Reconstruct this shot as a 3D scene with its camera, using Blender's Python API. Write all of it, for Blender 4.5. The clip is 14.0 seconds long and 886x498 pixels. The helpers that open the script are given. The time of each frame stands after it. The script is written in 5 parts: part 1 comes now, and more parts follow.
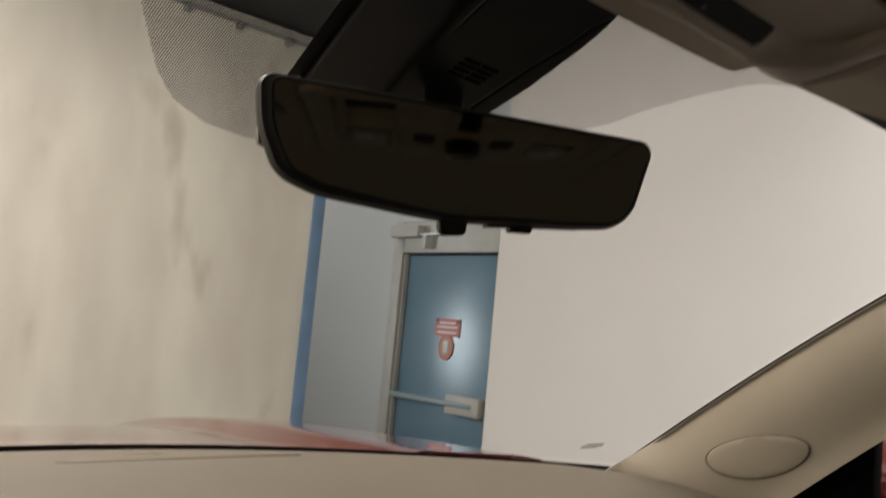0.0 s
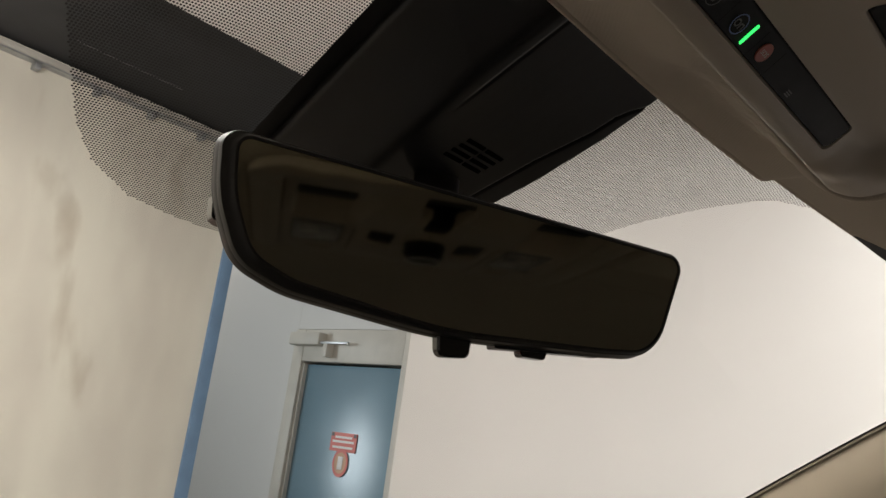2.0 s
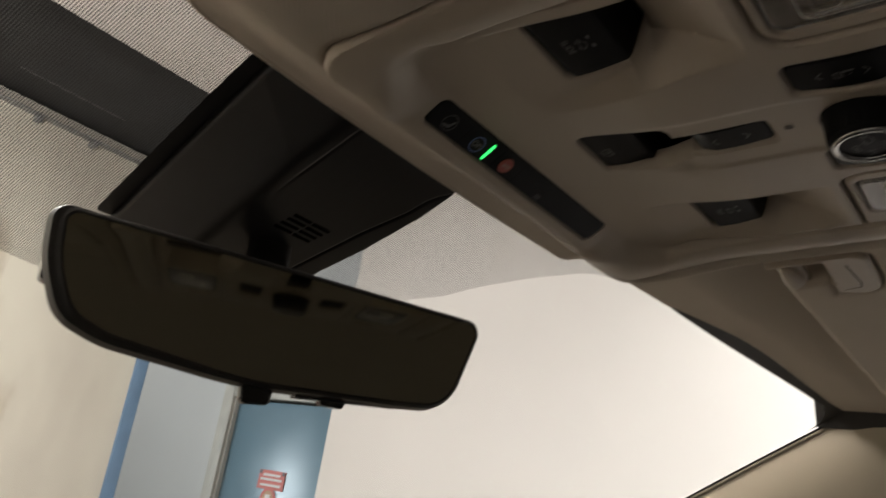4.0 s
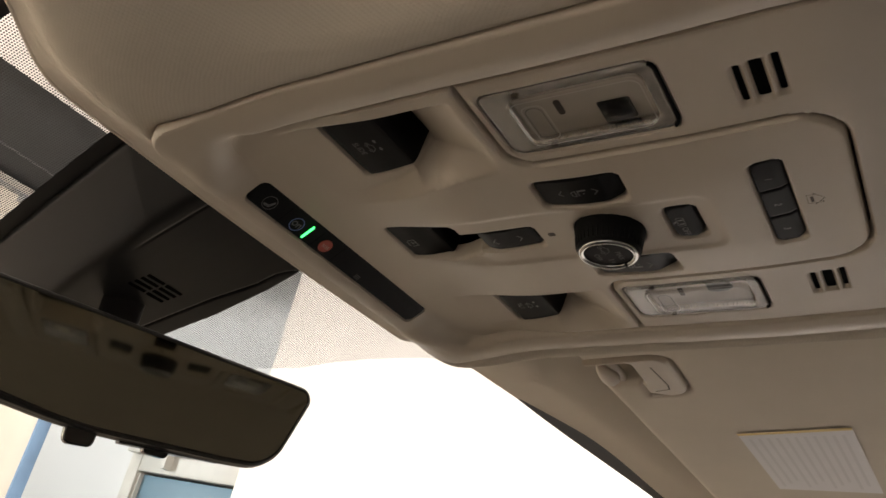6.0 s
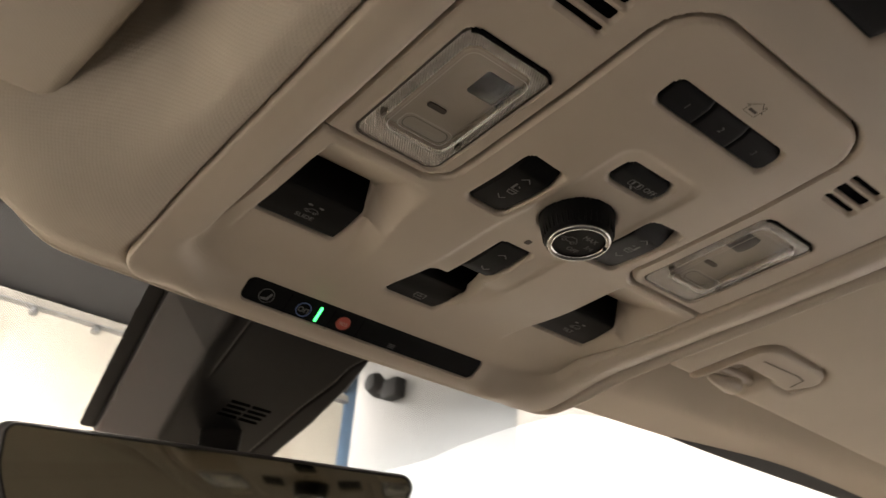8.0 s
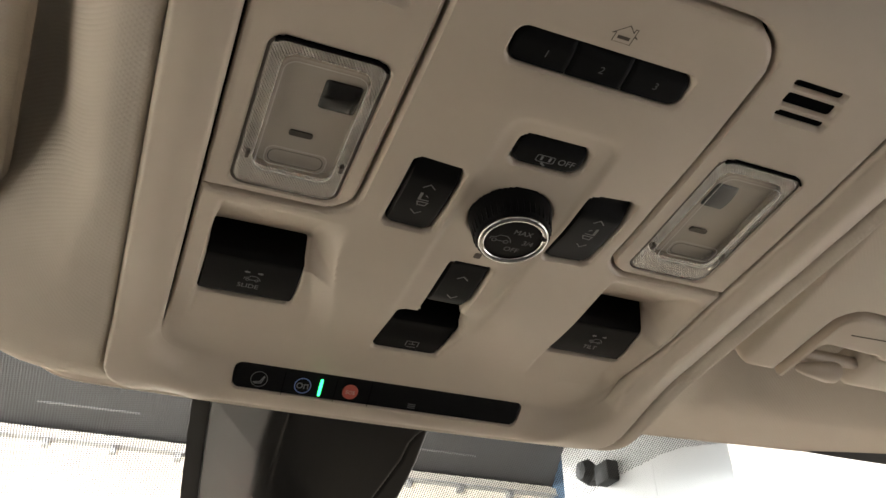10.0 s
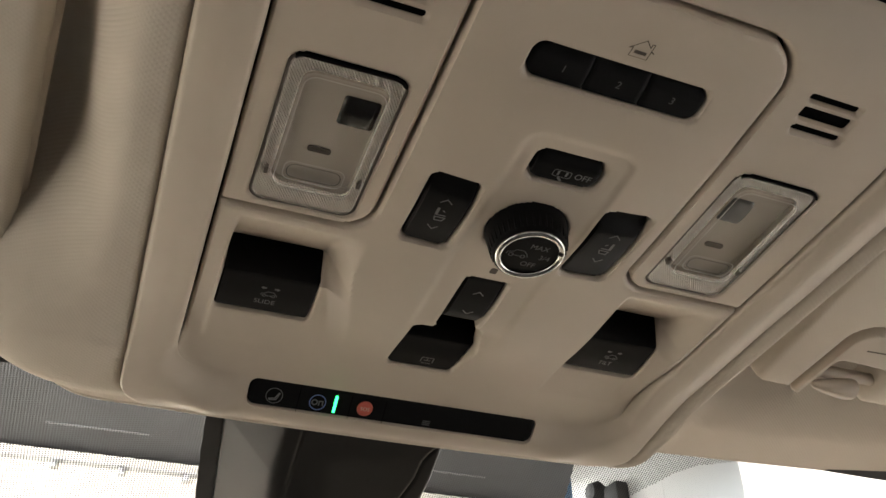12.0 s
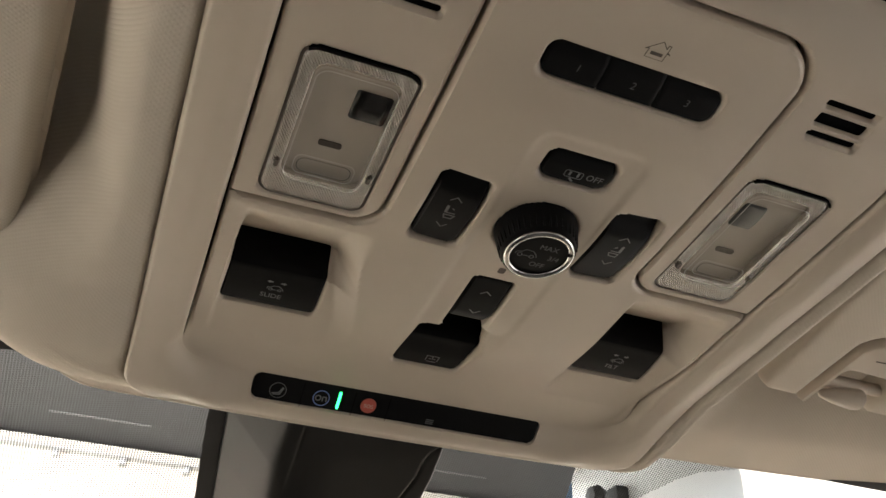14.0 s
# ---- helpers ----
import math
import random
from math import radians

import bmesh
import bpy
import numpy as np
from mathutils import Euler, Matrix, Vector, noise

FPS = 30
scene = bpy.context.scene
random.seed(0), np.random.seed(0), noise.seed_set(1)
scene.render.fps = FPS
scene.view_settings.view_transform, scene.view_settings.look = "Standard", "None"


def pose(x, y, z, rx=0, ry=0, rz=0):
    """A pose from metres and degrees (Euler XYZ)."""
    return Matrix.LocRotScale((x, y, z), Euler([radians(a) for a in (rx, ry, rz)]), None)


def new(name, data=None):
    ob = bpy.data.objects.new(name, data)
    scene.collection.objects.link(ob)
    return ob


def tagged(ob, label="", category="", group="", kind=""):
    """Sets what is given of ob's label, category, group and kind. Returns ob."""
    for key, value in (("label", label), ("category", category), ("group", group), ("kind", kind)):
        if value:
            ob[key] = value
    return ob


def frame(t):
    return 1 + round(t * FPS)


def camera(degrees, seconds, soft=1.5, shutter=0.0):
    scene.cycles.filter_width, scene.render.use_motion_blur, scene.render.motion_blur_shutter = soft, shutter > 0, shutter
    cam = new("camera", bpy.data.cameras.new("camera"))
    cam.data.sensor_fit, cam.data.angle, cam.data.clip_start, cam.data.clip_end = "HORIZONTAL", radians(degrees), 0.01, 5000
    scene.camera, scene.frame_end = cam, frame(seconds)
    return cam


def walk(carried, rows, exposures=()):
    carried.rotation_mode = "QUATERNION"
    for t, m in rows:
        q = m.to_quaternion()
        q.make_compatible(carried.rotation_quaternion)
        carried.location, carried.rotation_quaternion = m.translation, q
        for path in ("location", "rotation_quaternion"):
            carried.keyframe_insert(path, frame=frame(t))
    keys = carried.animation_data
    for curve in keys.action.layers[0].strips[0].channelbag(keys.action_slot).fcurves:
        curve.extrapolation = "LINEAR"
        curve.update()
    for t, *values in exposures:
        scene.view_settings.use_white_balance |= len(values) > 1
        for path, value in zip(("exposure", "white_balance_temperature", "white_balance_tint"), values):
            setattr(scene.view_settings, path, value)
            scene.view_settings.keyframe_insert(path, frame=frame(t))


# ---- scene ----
cam = camera(54.88, 14.0, shutter=0.4)
# seconds, eye x y z, yaw, pitch, roll
ROWS = [
    (0.0, -0.3679, -0.2329, 1.6159, -42.54, 5.48, 5.34),
    (0.5, -0.3760, -0.2334, 1.6321, -46.07, 10.76, 6.12),
    (1.0, -0.3612, -0.1964, 1.6208, -47.47, 13.03, 6.95),
    (1.5, -0.3333, -0.1470, 1.6224, -48.18, 13.66, 7.15),
    (2.0, -0.3246, -0.1157, 1.6279, -48.59, 13.66, 7.69),
    (2.5, -0.3218, -0.1131, 1.6319, -48.59, 13.63, 8.26),
    (3.0, -0.3274, -0.1364, 1.6325, -48.49, 13.85, 8.45),
    (3.5, -0.3390, -0.1835, 1.6325, -48.49, 14.17, 8.90),
    (4.0, -0.3347, -0.2219, 1.6355, -51.50, 16.82, 9.67),
    (4.2, -0.3343, -0.2336, 1.6381, -52.60, 18.02, 9.97),
    (6.3, -0.3367, -0.3184, 1.6204, -54.21, 24.79, 14.38),
    (6.5, -0.3364, -0.3268, 1.6197, -54.03, 25.73, 14.37),
    (7.0, -0.3295, -0.3505, 1.6190, -52.04, 26.77, 12.83),
    (7.5, -0.2886, -0.3703, 1.6156, -48.17, 26.97, 9.01),
    (7.7, -0.2685, -0.3751, 1.6183, -43.30, 27.10, 7.50),
    (9.8, -0.1371, -0.4033, 1.6106, -23.84, 33.51, -2.27),
    (10.0, -0.1317, -0.4018, 1.6103, -22.85, 33.89, -1.44),
    (10.5, -0.1304, -0.4033, 1.6093, -22.67, 34.52, -1.33),
    (11.0, -0.1285, -0.4055, 1.6107, -22.17, 35.01, -0.92),
    (11.5, -0.1320, -0.4045, 1.6091, -21.74, 35.32, -0.66),
    (12.0, -0.1351, -0.4001, 1.6079, -22.29, 35.28, -1.26),
    (12.5, -0.1320, -0.3977, 1.6046, -21.88, 35.50, -0.57),
    (13.0, -0.1329, -0.3988, 1.6045, -22.05, 35.50, -0.39),
    (13.5, -0.1325, -0.3997, 1.6049, -21.71, 35.50, 0.29),
    (14.0, -0.1351, -0.3978, 1.6087, -21.77, 35.25, 0.52),
]


def eye_pose(x, y, z, yaw, pitch, roll):
    return pose(x, y, z, 0, 0, yaw) @ pose(0, 0, 0, 90 + pitch, 0, 0) @ pose(0, 0, 0, 0, 0, roll)


walk(cam, [(t, eye_pose(*r)) for t, *r in ROWS],
     [(0.0, -0.54, 6650, 12), (0.5, -0.33, 6560, 11), (1.0, -0.27, 6520, 11), (3.5, -0.22, 6520, 11), (4.2, 0.18, 6500, 11), (6.3, 1.27, 6720, 13), (7.7, 1.55, 6720, 13), (9.8, 2.13, 6240, 9), (14.0, 2.12, 6240, 9)])

# ---- light ----
world = bpy.data.worlds.new("world")
scene.world = world
world.use_nodes = True
world.node_tree.nodes["Background"].inputs[0].default_value = (0.9, 0.95, 1.0, 1)
world.node_tree.nodes["Background"].inputs[1].default_value = 0.0

LAMPS = [  # unseen lamps added for light: centre of each tube, its power in watts, and whether it hangs and lights the ceiling
    ((-0.6, 0.75, 2.5), 85, True), ((-3.0, 0.75, 2.5), 80, True), ((-2.9, 1.5, 2.93), 90, False), ((0.5, -1.6, 2.93), 14, False),
    ((-2.4, -1.6, 2.93), 66, False), ((-2.2, -5.0, 2.93), 16, False), ((2.8, 6.3, 4.13), 28, False), ((-0.5, 1.6, 2.93), 75, False), ((1.5, -0.3, 2.93), 60, False),
]
for place, watts, hung in LAMPS:
    lamp_data = bpy.data.lights.new("added_tube_light", "AREA")
    lamp_data.shape, lamp_data.size, lamp_data.size_y = "RECTANGLE", 1.2, 0.14
    lamp_data.energy, lamp_data.color = watts * 1.12, (1.0, 0.95, 0.905)
    new("added_tube_light", lamp_data).matrix_basis = pose(*place, 125 if hung else 0)
# Unseen cool light, added to brighten the blue door and the passage.
fill_data = bpy.data.lights.new("fill_light", "AREA")
fill_data.shape, fill_data.size, fill_data.size_y, fill_data.energy, fill_data.color = "RECTANGLE", 0.9, 1.0, 19, (0.86, 0.95, 1.0)
fill_data.spread = radians(70)
FLOOD = pose(-0.75, 7.2, 2.15, 0, 0, 45) @ pose(0, 0, 0, -90, 0, 0)
new("fill_light", fill_data).matrix_basis = FLOOD


# ---- materials ----
def material(name, color, rough=0.5, metal=0.0, coat=0.0, grain=0.0, grain_size=0.001, stain=0.0, stain_size=0.05, spec=0.5,
             emit=None, power=0.0, relief=0.2, weave=0.0, weave_size=0.0016, stain_color=None, stretch=(1, 1, 1)):
    """A procedural surface: base colour with stains at one scale, and relief by grain or weave at another."""
    m = bpy.data.materials.new(name)
    m.use_nodes = True
    t = m.node_tree
    b = t.nodes["Principled BSDF"]
    b.inputs["Base Color"].default_value = (*color, 1)
    b.inputs["Roughness"].default_value, b.inputs["Metallic"].default_value = rough, metal
    b.inputs["Coat Weight"].default_value, b.inputs["Coat Roughness"].default_value = coat, 0.05
    b.inputs["Specular IOR Level"].default_value = spec
    if emit:
        b.inputs["Emission Color"].default_value, b.inputs["Emission Strength"].default_value = (*emit, 1), power
    at = t.nodes.new("ShaderNodeTexCoord").outputs["Object"]
    if stretch != (1, 1, 1):
        mapping = t.nodes.new("ShaderNodeMapping")
        mapping.inputs["Scale"].default_value = stretch
        t.links.new(at, mapping.inputs["Vector"])
        at_stain = mapping.outputs["Vector"]
    else:
        at_stain = at
    if stain:
        n = t.nodes.new("ShaderNodeTexNoise")
        n.inputs["Scale"].default_value, n.inputs["Detail"].default_value = 1 / stain_size, 6
        t.links.new(at_stain, n.inputs["Vector"])
        ramp = t.nodes.new("ShaderNodeValToRGB")
        dark = stain_color or tuple(c * (1 - stain) for c in color)
        ramp.color_ramp.elements[0].position, ramp.color_ramp.elements[0].color = 0.32, (*dark, 1)
        ramp.color_ramp.elements[1].position, ramp.color_ramp.elements[1].color = 0.62, (*color, 1)
        t.links.new(n.outputs["Fac"], ramp.inputs["Fac"])
        t.links.new(ramp.outputs["Color"], b.inputs["Base Color"])
        wear = t.nodes.new("ShaderNodeMapRange")
        wear.inputs["To Min"].default_value, wear.inputs["To Max"].default_value = max(rough - 0.08, 0.02), min(rough + 0.08, 1)
        t.links.new(n.outputs["Fac"], wear.inputs["Value"])
        t.links.new(wear.outputs["Result"], b.inputs["Roughness"])
    height = None
    if grain:
        g = t.nodes.new("ShaderNodeTexNoise")
        g.inputs["Scale"].default_value, g.inputs["Detail"].default_value = 1 / grain_size, 3
        t.links.new(at, g.inputs["Vector"])
        height, strength = g.outputs["Fac"], grain
    if weave:
        split = t.nodes.new("ShaderNodeSeparateXYZ")
        t.links.new(at, split.inputs["Vector"])

        def op(kind, *values):
            node = t.nodes.new("ShaderNodeMath")
            node.operation = kind
            for slot, value in zip(node.inputs, values):
                if isinstance(value, (int, float)):
                    slot.default_value = value
                else:
                    t.links.new(value, slot)
            return node.outputs[0]

        k = 2 * math.pi / weave_size
        slack = t.nodes.new("ShaderNodeTexNoise")
        slack.inputs["Scale"].default_value, slack.inputs["Detail"].default_value = 0.16 / weave_size, 2
        t.links.new(at, slack.inputs["Vector"])
        drift = op("MULTIPLY", slack.outputs["Fac"], 5.0)
        across = op("ADD", op("ABSOLUTE", split.outputs["X"]), op("MULTIPLY", split.outputs["Z"], 0.8))
        a = op("SINE", op("ADD", op("MULTIPLY", across, k * 0.85), drift))
        c = op("SINE", op("ADD", op("MULTIPLY", split.outputs["Y"], k), drift))
        thread = t.nodes.new("ShaderNodeTexNoise")
        thread.inputs["Scale"].default_value = 1.5 / weave_size
        t.links.new(at, thread.inputs["Vector"])
        height, strength = op("ADD", op("MINIMUM", op("MULTIPLY", a, c), 0.2), op("MULTIPLY", thread.outputs["Fac"], 0.9)), weave
    if height is not None:
        bump = t.nodes.new("ShaderNodeBump")
        bump.inputs["Strength"].default_value, bump.inputs["Distance"].default_value = strength, relief * 0.001
        t.links.new(height, bump.inputs["Height"])
        t.links.new(bump.outputs["Normal"], b.inputs["Normal"])
    return m


def clear(name, tint=(1, 1, 1), gloss=0.06, rough=0.02, bump_size=0.0, bump_strength=0.3):
    """A clear pane: light passes straight through, and a share is mirrored."""
    m = bpy.data.materials.new(name)
    m.use_nodes = True
    t = m.node_tree
    t.nodes.remove(t.nodes["Principled BSDF"])
    see, shine, mix = t.nodes.new("ShaderNodeBsdfTransparent"), t.nodes.new("ShaderNodeBsdfGlossy"), t.nodes.new("ShaderNodeMixShader")
    see.inputs["Color"].default_value = (*tint, 1)
    shine.inputs["Roughness"].default_value = rough
    fresnel, power, scale = t.nodes.new("ShaderNodeLayerWeight"), t.nodes.new("ShaderNodeMath"), t.nodes.new("ShaderNodeMath")
    fresnel.inputs["Blend"].default_value = 0.5
    power.operation, scale.operation = "POWER", "MULTIPLY_ADD"
    power.inputs[1].default_value = 5.0
    scale.inputs[1].default_value, scale.inputs[2].default_value = min(1.0, gloss * 12), gloss
    t.links.new(fresnel.outputs["Facing"], power.inputs[0])
    t.links.new(power.outputs[0], scale.inputs[0])
    t.links.new(scale.outputs[0], mix.inputs["Fac"])
    t.links.new(see.outputs[0], mix.inputs[1])
    t.links.new(shine.outputs[0], mix.inputs[2])
    t.links.new(mix.outputs[0], t.nodes["Material Output"].inputs["Surface"])
    if bump_size:
        at = t.nodes.new("ShaderNodeTexCoord").outputs["Object"]
        v = t.nodes.new("ShaderNodeTexVoronoi")
        v.inputs["Scale"].default_value = 1 / bump_size
        t.links.new(at, v.inputs["Vector"])
        bump = t.nodes.new("ShaderNodeBump")
        bump.inputs["Strength"].default_value, bump.inputs["Distance"].default_value = bump_strength, 0.001
        t.links.new(v.outputs["Distance"], bump.inputs["Height"])
        t.links.new(bump.outputs["Normal"], shine.inputs["Normal"])
        t.links.new(bump.outputs["Normal"], fresnel.inputs["Normal"])
    return m


BEIGE = (0.48, 0.41, 0.325)
M_SHELL = material("moulded_beige_plastic", BEIGE, 0.48, grain=0.25, grain_size=0.0005, stain=0.05, stain_size=0.06, relief=0.06)
M_CLOTH = material("woven_beige_headliner", (0.520, 0.460, 0.380), 0.92, weave=0.75, weave_size=0.0024, stain=0.06, stain_size=0.09, relief=0.10, spec=0.2)
M_VISOR = material("beige_visor_cloth", (0.60, 0.535, 0.445), 0.9, weave=0.6, weave_size=0.0022, stain=0.05, stain_size=0.08, relief=0.07, spec=0.2)
M_TRIM = material("soft_beige_trim", (0.355, 0.305, 0.225), 0.6, grain=0.3, grain_size=0.0008, stain=0.05, stain_size=0.1, relief=0.08)
M_DASH = material("tan_dashboard_skin", (0.106, 0.089, 0.063), 0.62, grain=0.5, grain_size=0.0011, stain=0.08, stain_size=0.12, relief=0.15)
M_KEY = material("matt_black_button", (0.0042, 0.0042, 0.0042), 0.5, spec=0.10, grain=0.3, grain_size=0.0004, stain=0.15, stain_size=0.01, relief=0.04)
# Near black: paints the shade in openings and slots; also joints and black trim.
M_VOID = material("black_shade_and_trim", (0.002, 0.002, 0.002), 0.9, spec=0.03)
M_POD = material("black_grained_cover", (0.0088, 0.0082, 0.0078), 0.36, spec=0.44, grain=0.3, grain_size=0.0006, stain=0.1, stain_size=0.04, relief=0.08)
M_RIM = material("gloss_black_rim", (0.012, 0.012, 0.011), 0.16, stain=0.1, stain_size=0.02)
M_CHROME = material("chrome", (0.50, 0.495, 0.48), 0.16, 1.0, stain=0.08, stain_size=0.01)
M_MIRROR = material("dimmed_mirror_glass", (0.245, 0.238, 0.196), 0.05, 1.0)
M_INK = material("pale_print", (0.155, 0.155, 0.148), 0.6)
M_FAINT = material("faint_print", (0.09, 0.09, 0.087), 0.6)
M_ETCH = material("dark_etched_line", (0.07, 0.055, 0.042), 0.7)
M_GREEN = material("lit_green_indicator", (0.1, 0.9, 0.4), 0.4, emit=(0.04, 1.0, 0.17), power=1.6)
M_RED = material("red_button_disc", (0.42, 0.085, 0.055), 0.5)
M_BLUE = material("blue_button_ring", (0.17, 0.25, 0.52), 0.5)
M_TRAY = material("pale_lamp_tray", (0.52, 0.46, 0.385), 0.45, stain=0.12, stain_size=0.02)
M_LENS = clear("clear_lamp_lens", (0.93, 0.93, 0.92), 0.06, 0.06)
M_PRISM = clear("prismatic_lens_border", (0.95, 0.94, 0.92), 0.07, 0.05)
M_BEDDING = material("silvered_lens_prisms", (0.60, 0.565, 0.52), 0.10, 1.0, stain=0.1, stain_size=0.01)
# Pale colour for highlights drawn as lines on the lens.
M_GLINT = material("painted_lens_glint", (0.72, 0.69, 0.64), 0.15)
M_SLOT = material("grey_slot_strip", (0.085, 0.085, 0.088), 0.6)
M_BEZEL = material("satin_dark_grey_rim", (0.026, 0.024, 0.021), 0.42, spec=0.28, stain=0.1, stain_size=0.02)
M_GLASS = clear("windscreen_glass", (0.93, 0.95, 0.94), 0.012, 0.01)
M_FRIT = material("black_ceramic_frit", (0.012, 0.012, 0.012), 0.5)
M_PAPER = material("white_paper_label", (0.72, 0.70, 0.70), 0.7, stain=0.04, stain_size=0.03)
M_OCHRE = material("ochre_label_band", (0.70, 0.53, 0.22), 0.7)
M_GREYINK = material("grey_label_print", (0.63, 0.612, 0.608), 0.7)
M_PAINT = material("red_car_paint", (0.085, 0.006, 0.004), 0.14, 0.1, 1.0, stain=0.08, stain_size=0.3)
M_RUBBER = material("black_rubber", (0.012, 0.012, 0.012), 0.7, grain=0.4, grain_size=0.002)
M_DARK = material("dark_cabin_lining", (0.03, 0.027, 0.024), 0.8, stain=0.2, stain_size=0.1)
M_CONCRETE = material("stained_cream_wall", (0.72, 0.69, 0.585), 0.8, grain=0.4, grain_size=0.01, stain=0.25, stain_size=0.30, relief=0.8,
                      stain_color=(0.59, 0.55, 0.47), stretch=(1.0, 1.0, 0.35))
tree = M_CONCRETE.node_tree
blot_at, blot_map, blot, blot_ramp, blot_mix = [tree.nodes.new("ShaderNode" + kind) for kind in ("TexCoord", "Mapping", "TexNoise", "ValToRGB", "MixRGB")]
blot_map.inputs["Scale"].default_value = (1.0, 1.0, 0.42)
blot.inputs["Scale"].default_value, blot.inputs["Detail"].default_value = 3.4, 7
blot_ramp.color_ramp.elements[0].position, blot_ramp.color_ramp.elements[0].color = 0.60, (0, 0, 0, 1)
blot_ramp.color_ramp.elements[1].position, blot_ramp.color_ramp.elements[1].color = 0.78, (0.8, 0.8, 0.8, 1)
blot_mix.inputs["Color2"].default_value = (0.33, 0.26, 0.17, 1)
wall_bsdf = tree.nodes["Principled BSDF"]
wall_base = wall_bsdf.inputs["Base Color"].links[0].from_socket
tree.links.new(blot_at.outputs["Object"], blot_map.inputs["Vector"])
tree.links.new(blot_map.outputs["Vector"], blot.inputs["Vector"])
tree.links.new(blot.outputs["Fac"], blot_ramp.inputs["Fac"])
tree.links.new(blot_ramp.outputs["Color"], blot_mix.inputs["Fac"])
tree.links.new(wall_base, blot_mix.inputs["Color1"])
tree.links.new(blot_mix.outputs["Color"], wall_bsdf.inputs["Base Color"])
M_WALL = material("white_painted_wall", (0.655, 0.648, 0.632), 0.75, grain=0.3, grain_size=0.006, stain=0.05, stain_size=0.8, relief=0.5)
M_BLUEPOST = material("blue_painted_steel", (0.16, 0.27, 0.42), 0.5, stain=0.2, stain_size=0.15)
M_DOOR = material("blue_steel_door", (0.125, 0.225, 0.29), 0.32, spec=1.0, stain=0.06, stain_size=0.3)
M_DOORBAR = material("pale_blue_door_bar", (0.30, 0.36, 0.38), 0.45, stain=0.1, stain_size=0.1)
M_FRAME = material("grey_painted_frame", (0.55, 0.52, 0.46), 0.5, stain=0.12, stain_size=0.1)
M_STEEL = material("galvanised_steel", (0.50, 0.51, 0.52), 0.42, 0.8, stain=0.25, stain_size=0.05)
M_DECK = material("dark_grey_soffit", (0.036, 0.037, 0.040), 0.8, grain=0.4, grain_size=0.01, stain=0.3, stain_size=0.2)
M_PLASTER = material("pale_ceiling_paint", (0.80, 0.775, 0.74), 0.85, stain=0.08, stain_size=0.5)
M_FLOOR = material("grey_concrete_floor", (0.30, 0.29, 0.27), 0.6, grain=0.5, grain_size=0.02, stain=0.3, stain_size=0.6, relief=1.0)
M_SIGNRED = material("red_sign_print", (0.62, 0.16, 0.13), 0.5)
M_SIGNWHITE = material("white_sign_print", (0.75, 0.72, 0.70), 0.5)
M_SIGNDARK = material("dark_sign_print", (0.10, 0.08, 0.08), 0.5)
M_ORANGE = material("tan_sign_disc", (0.55, 0.33, 0.20), 0.5)


# ---- building helpers ----
def mesh_object(name, verts, faces, mat, parent=None, label="", smooth=True, sharp=35):
    me = bpy.data.meshes.new(name)
    me.from_pydata([tuple(v) for v in verts], [], [tuple(f) for f in faces])
    me.materials.append(mat)
    if smooth:
        me.polygons.foreach_set("use_smooth", [True] * len(me.polygons))
        me.set_sharp_from_angle(angle=radians(sharp))
    me.update()
    ob = new(name, me)
    ob.parent = parent
    if label:
        ob["label"] = label
    return ob


def part(name, bm, mat, parent=None, label="", smooth=True, sharp=35):
    """One bmesh as one mesh object under a thing or a part."""
    bmesh.ops.recalc_face_normals(bm, faces=bm.faces)
    me = bpy.data.meshes.new(name)
    bm.to_mesh(me)
    bm.free()
    me.materials.append(mat)
    if smooth:
        me.polygons.foreach_set("use_smooth", [True] * len(me.polygons))
        me.set_sharp_from_angle(angle=radians(sharp))
    ob = new(name, me)
    ob.parent = parent
    if label:
        ob["label"] = label
    return ob


def base(name, m=None):
    """An Empty at the base of a thing."""
    ob = new(name)
    ob.empty_display_size = 0.02
    if m is not None:
        ob.matrix_basis = m
    return ob


def box_bm(x0, x1, y0, y1, z0, z1, bevel=0.0, segments=2):
    bm = bmesh.new()
    bmesh.ops.create_cube(bm, size=1.0)
    bmesh.ops.transform(bm, matrix=Matrix.Translation(((x0 + x1) / 2, (y0 + y1) / 2, (z0 + z1) / 2)) @ Matrix.Diagonal((x1 - x0, y1 - y0, z1 - z0, 1)), verts=bm.verts)
    if bevel:
        bmesh.ops.bevel(bm, geom=bm.edges[:], offset=bevel, segments=segments, profile=0.5, affect="EDGES")
    return bm


def smoothstep(a, b, x):
    t = np.clip((x - a) / (b - a), 0, 1)
    return t * t * (3 - 2 * t)


def rrect(x0, x1, y0, y1, r):
    """Signed distance to a rectangle with rounded corners."""
    cx, cy, hx, hy = (x0 + x1) / 2, (y0 + y1) / 2, (x1 - x0) / 2 - r, (y1 - y0) / 2 - r

    def f(x, y):
        qx, qy = np.abs(x - cx) - hx, np.abs(y - cy) - hy
        return np.hypot(np.maximum(qx, 0), np.maximum(qy, 0)) + np.minimum(np.maximum(qx, qy), 0) - r

    return f


def disc(cx, cy, r):
    return lambda x, y: np.hypot(x - cx, y - cy) - r


def either(*fs):
    return lambda x, y: np.minimum.reduce([f(x, y) for f in fs])


def both(*fs):
    return lambda x, y: np.maximum.reduce([f(x, y) for f in fs])


def less(f, *gs):
    return lambda x, y: np.maximum.reduce([f(x, y)] + [-g(x, y) for g in gs])


def grown(f, d):
    return lambda x, y: f(x, y) - d


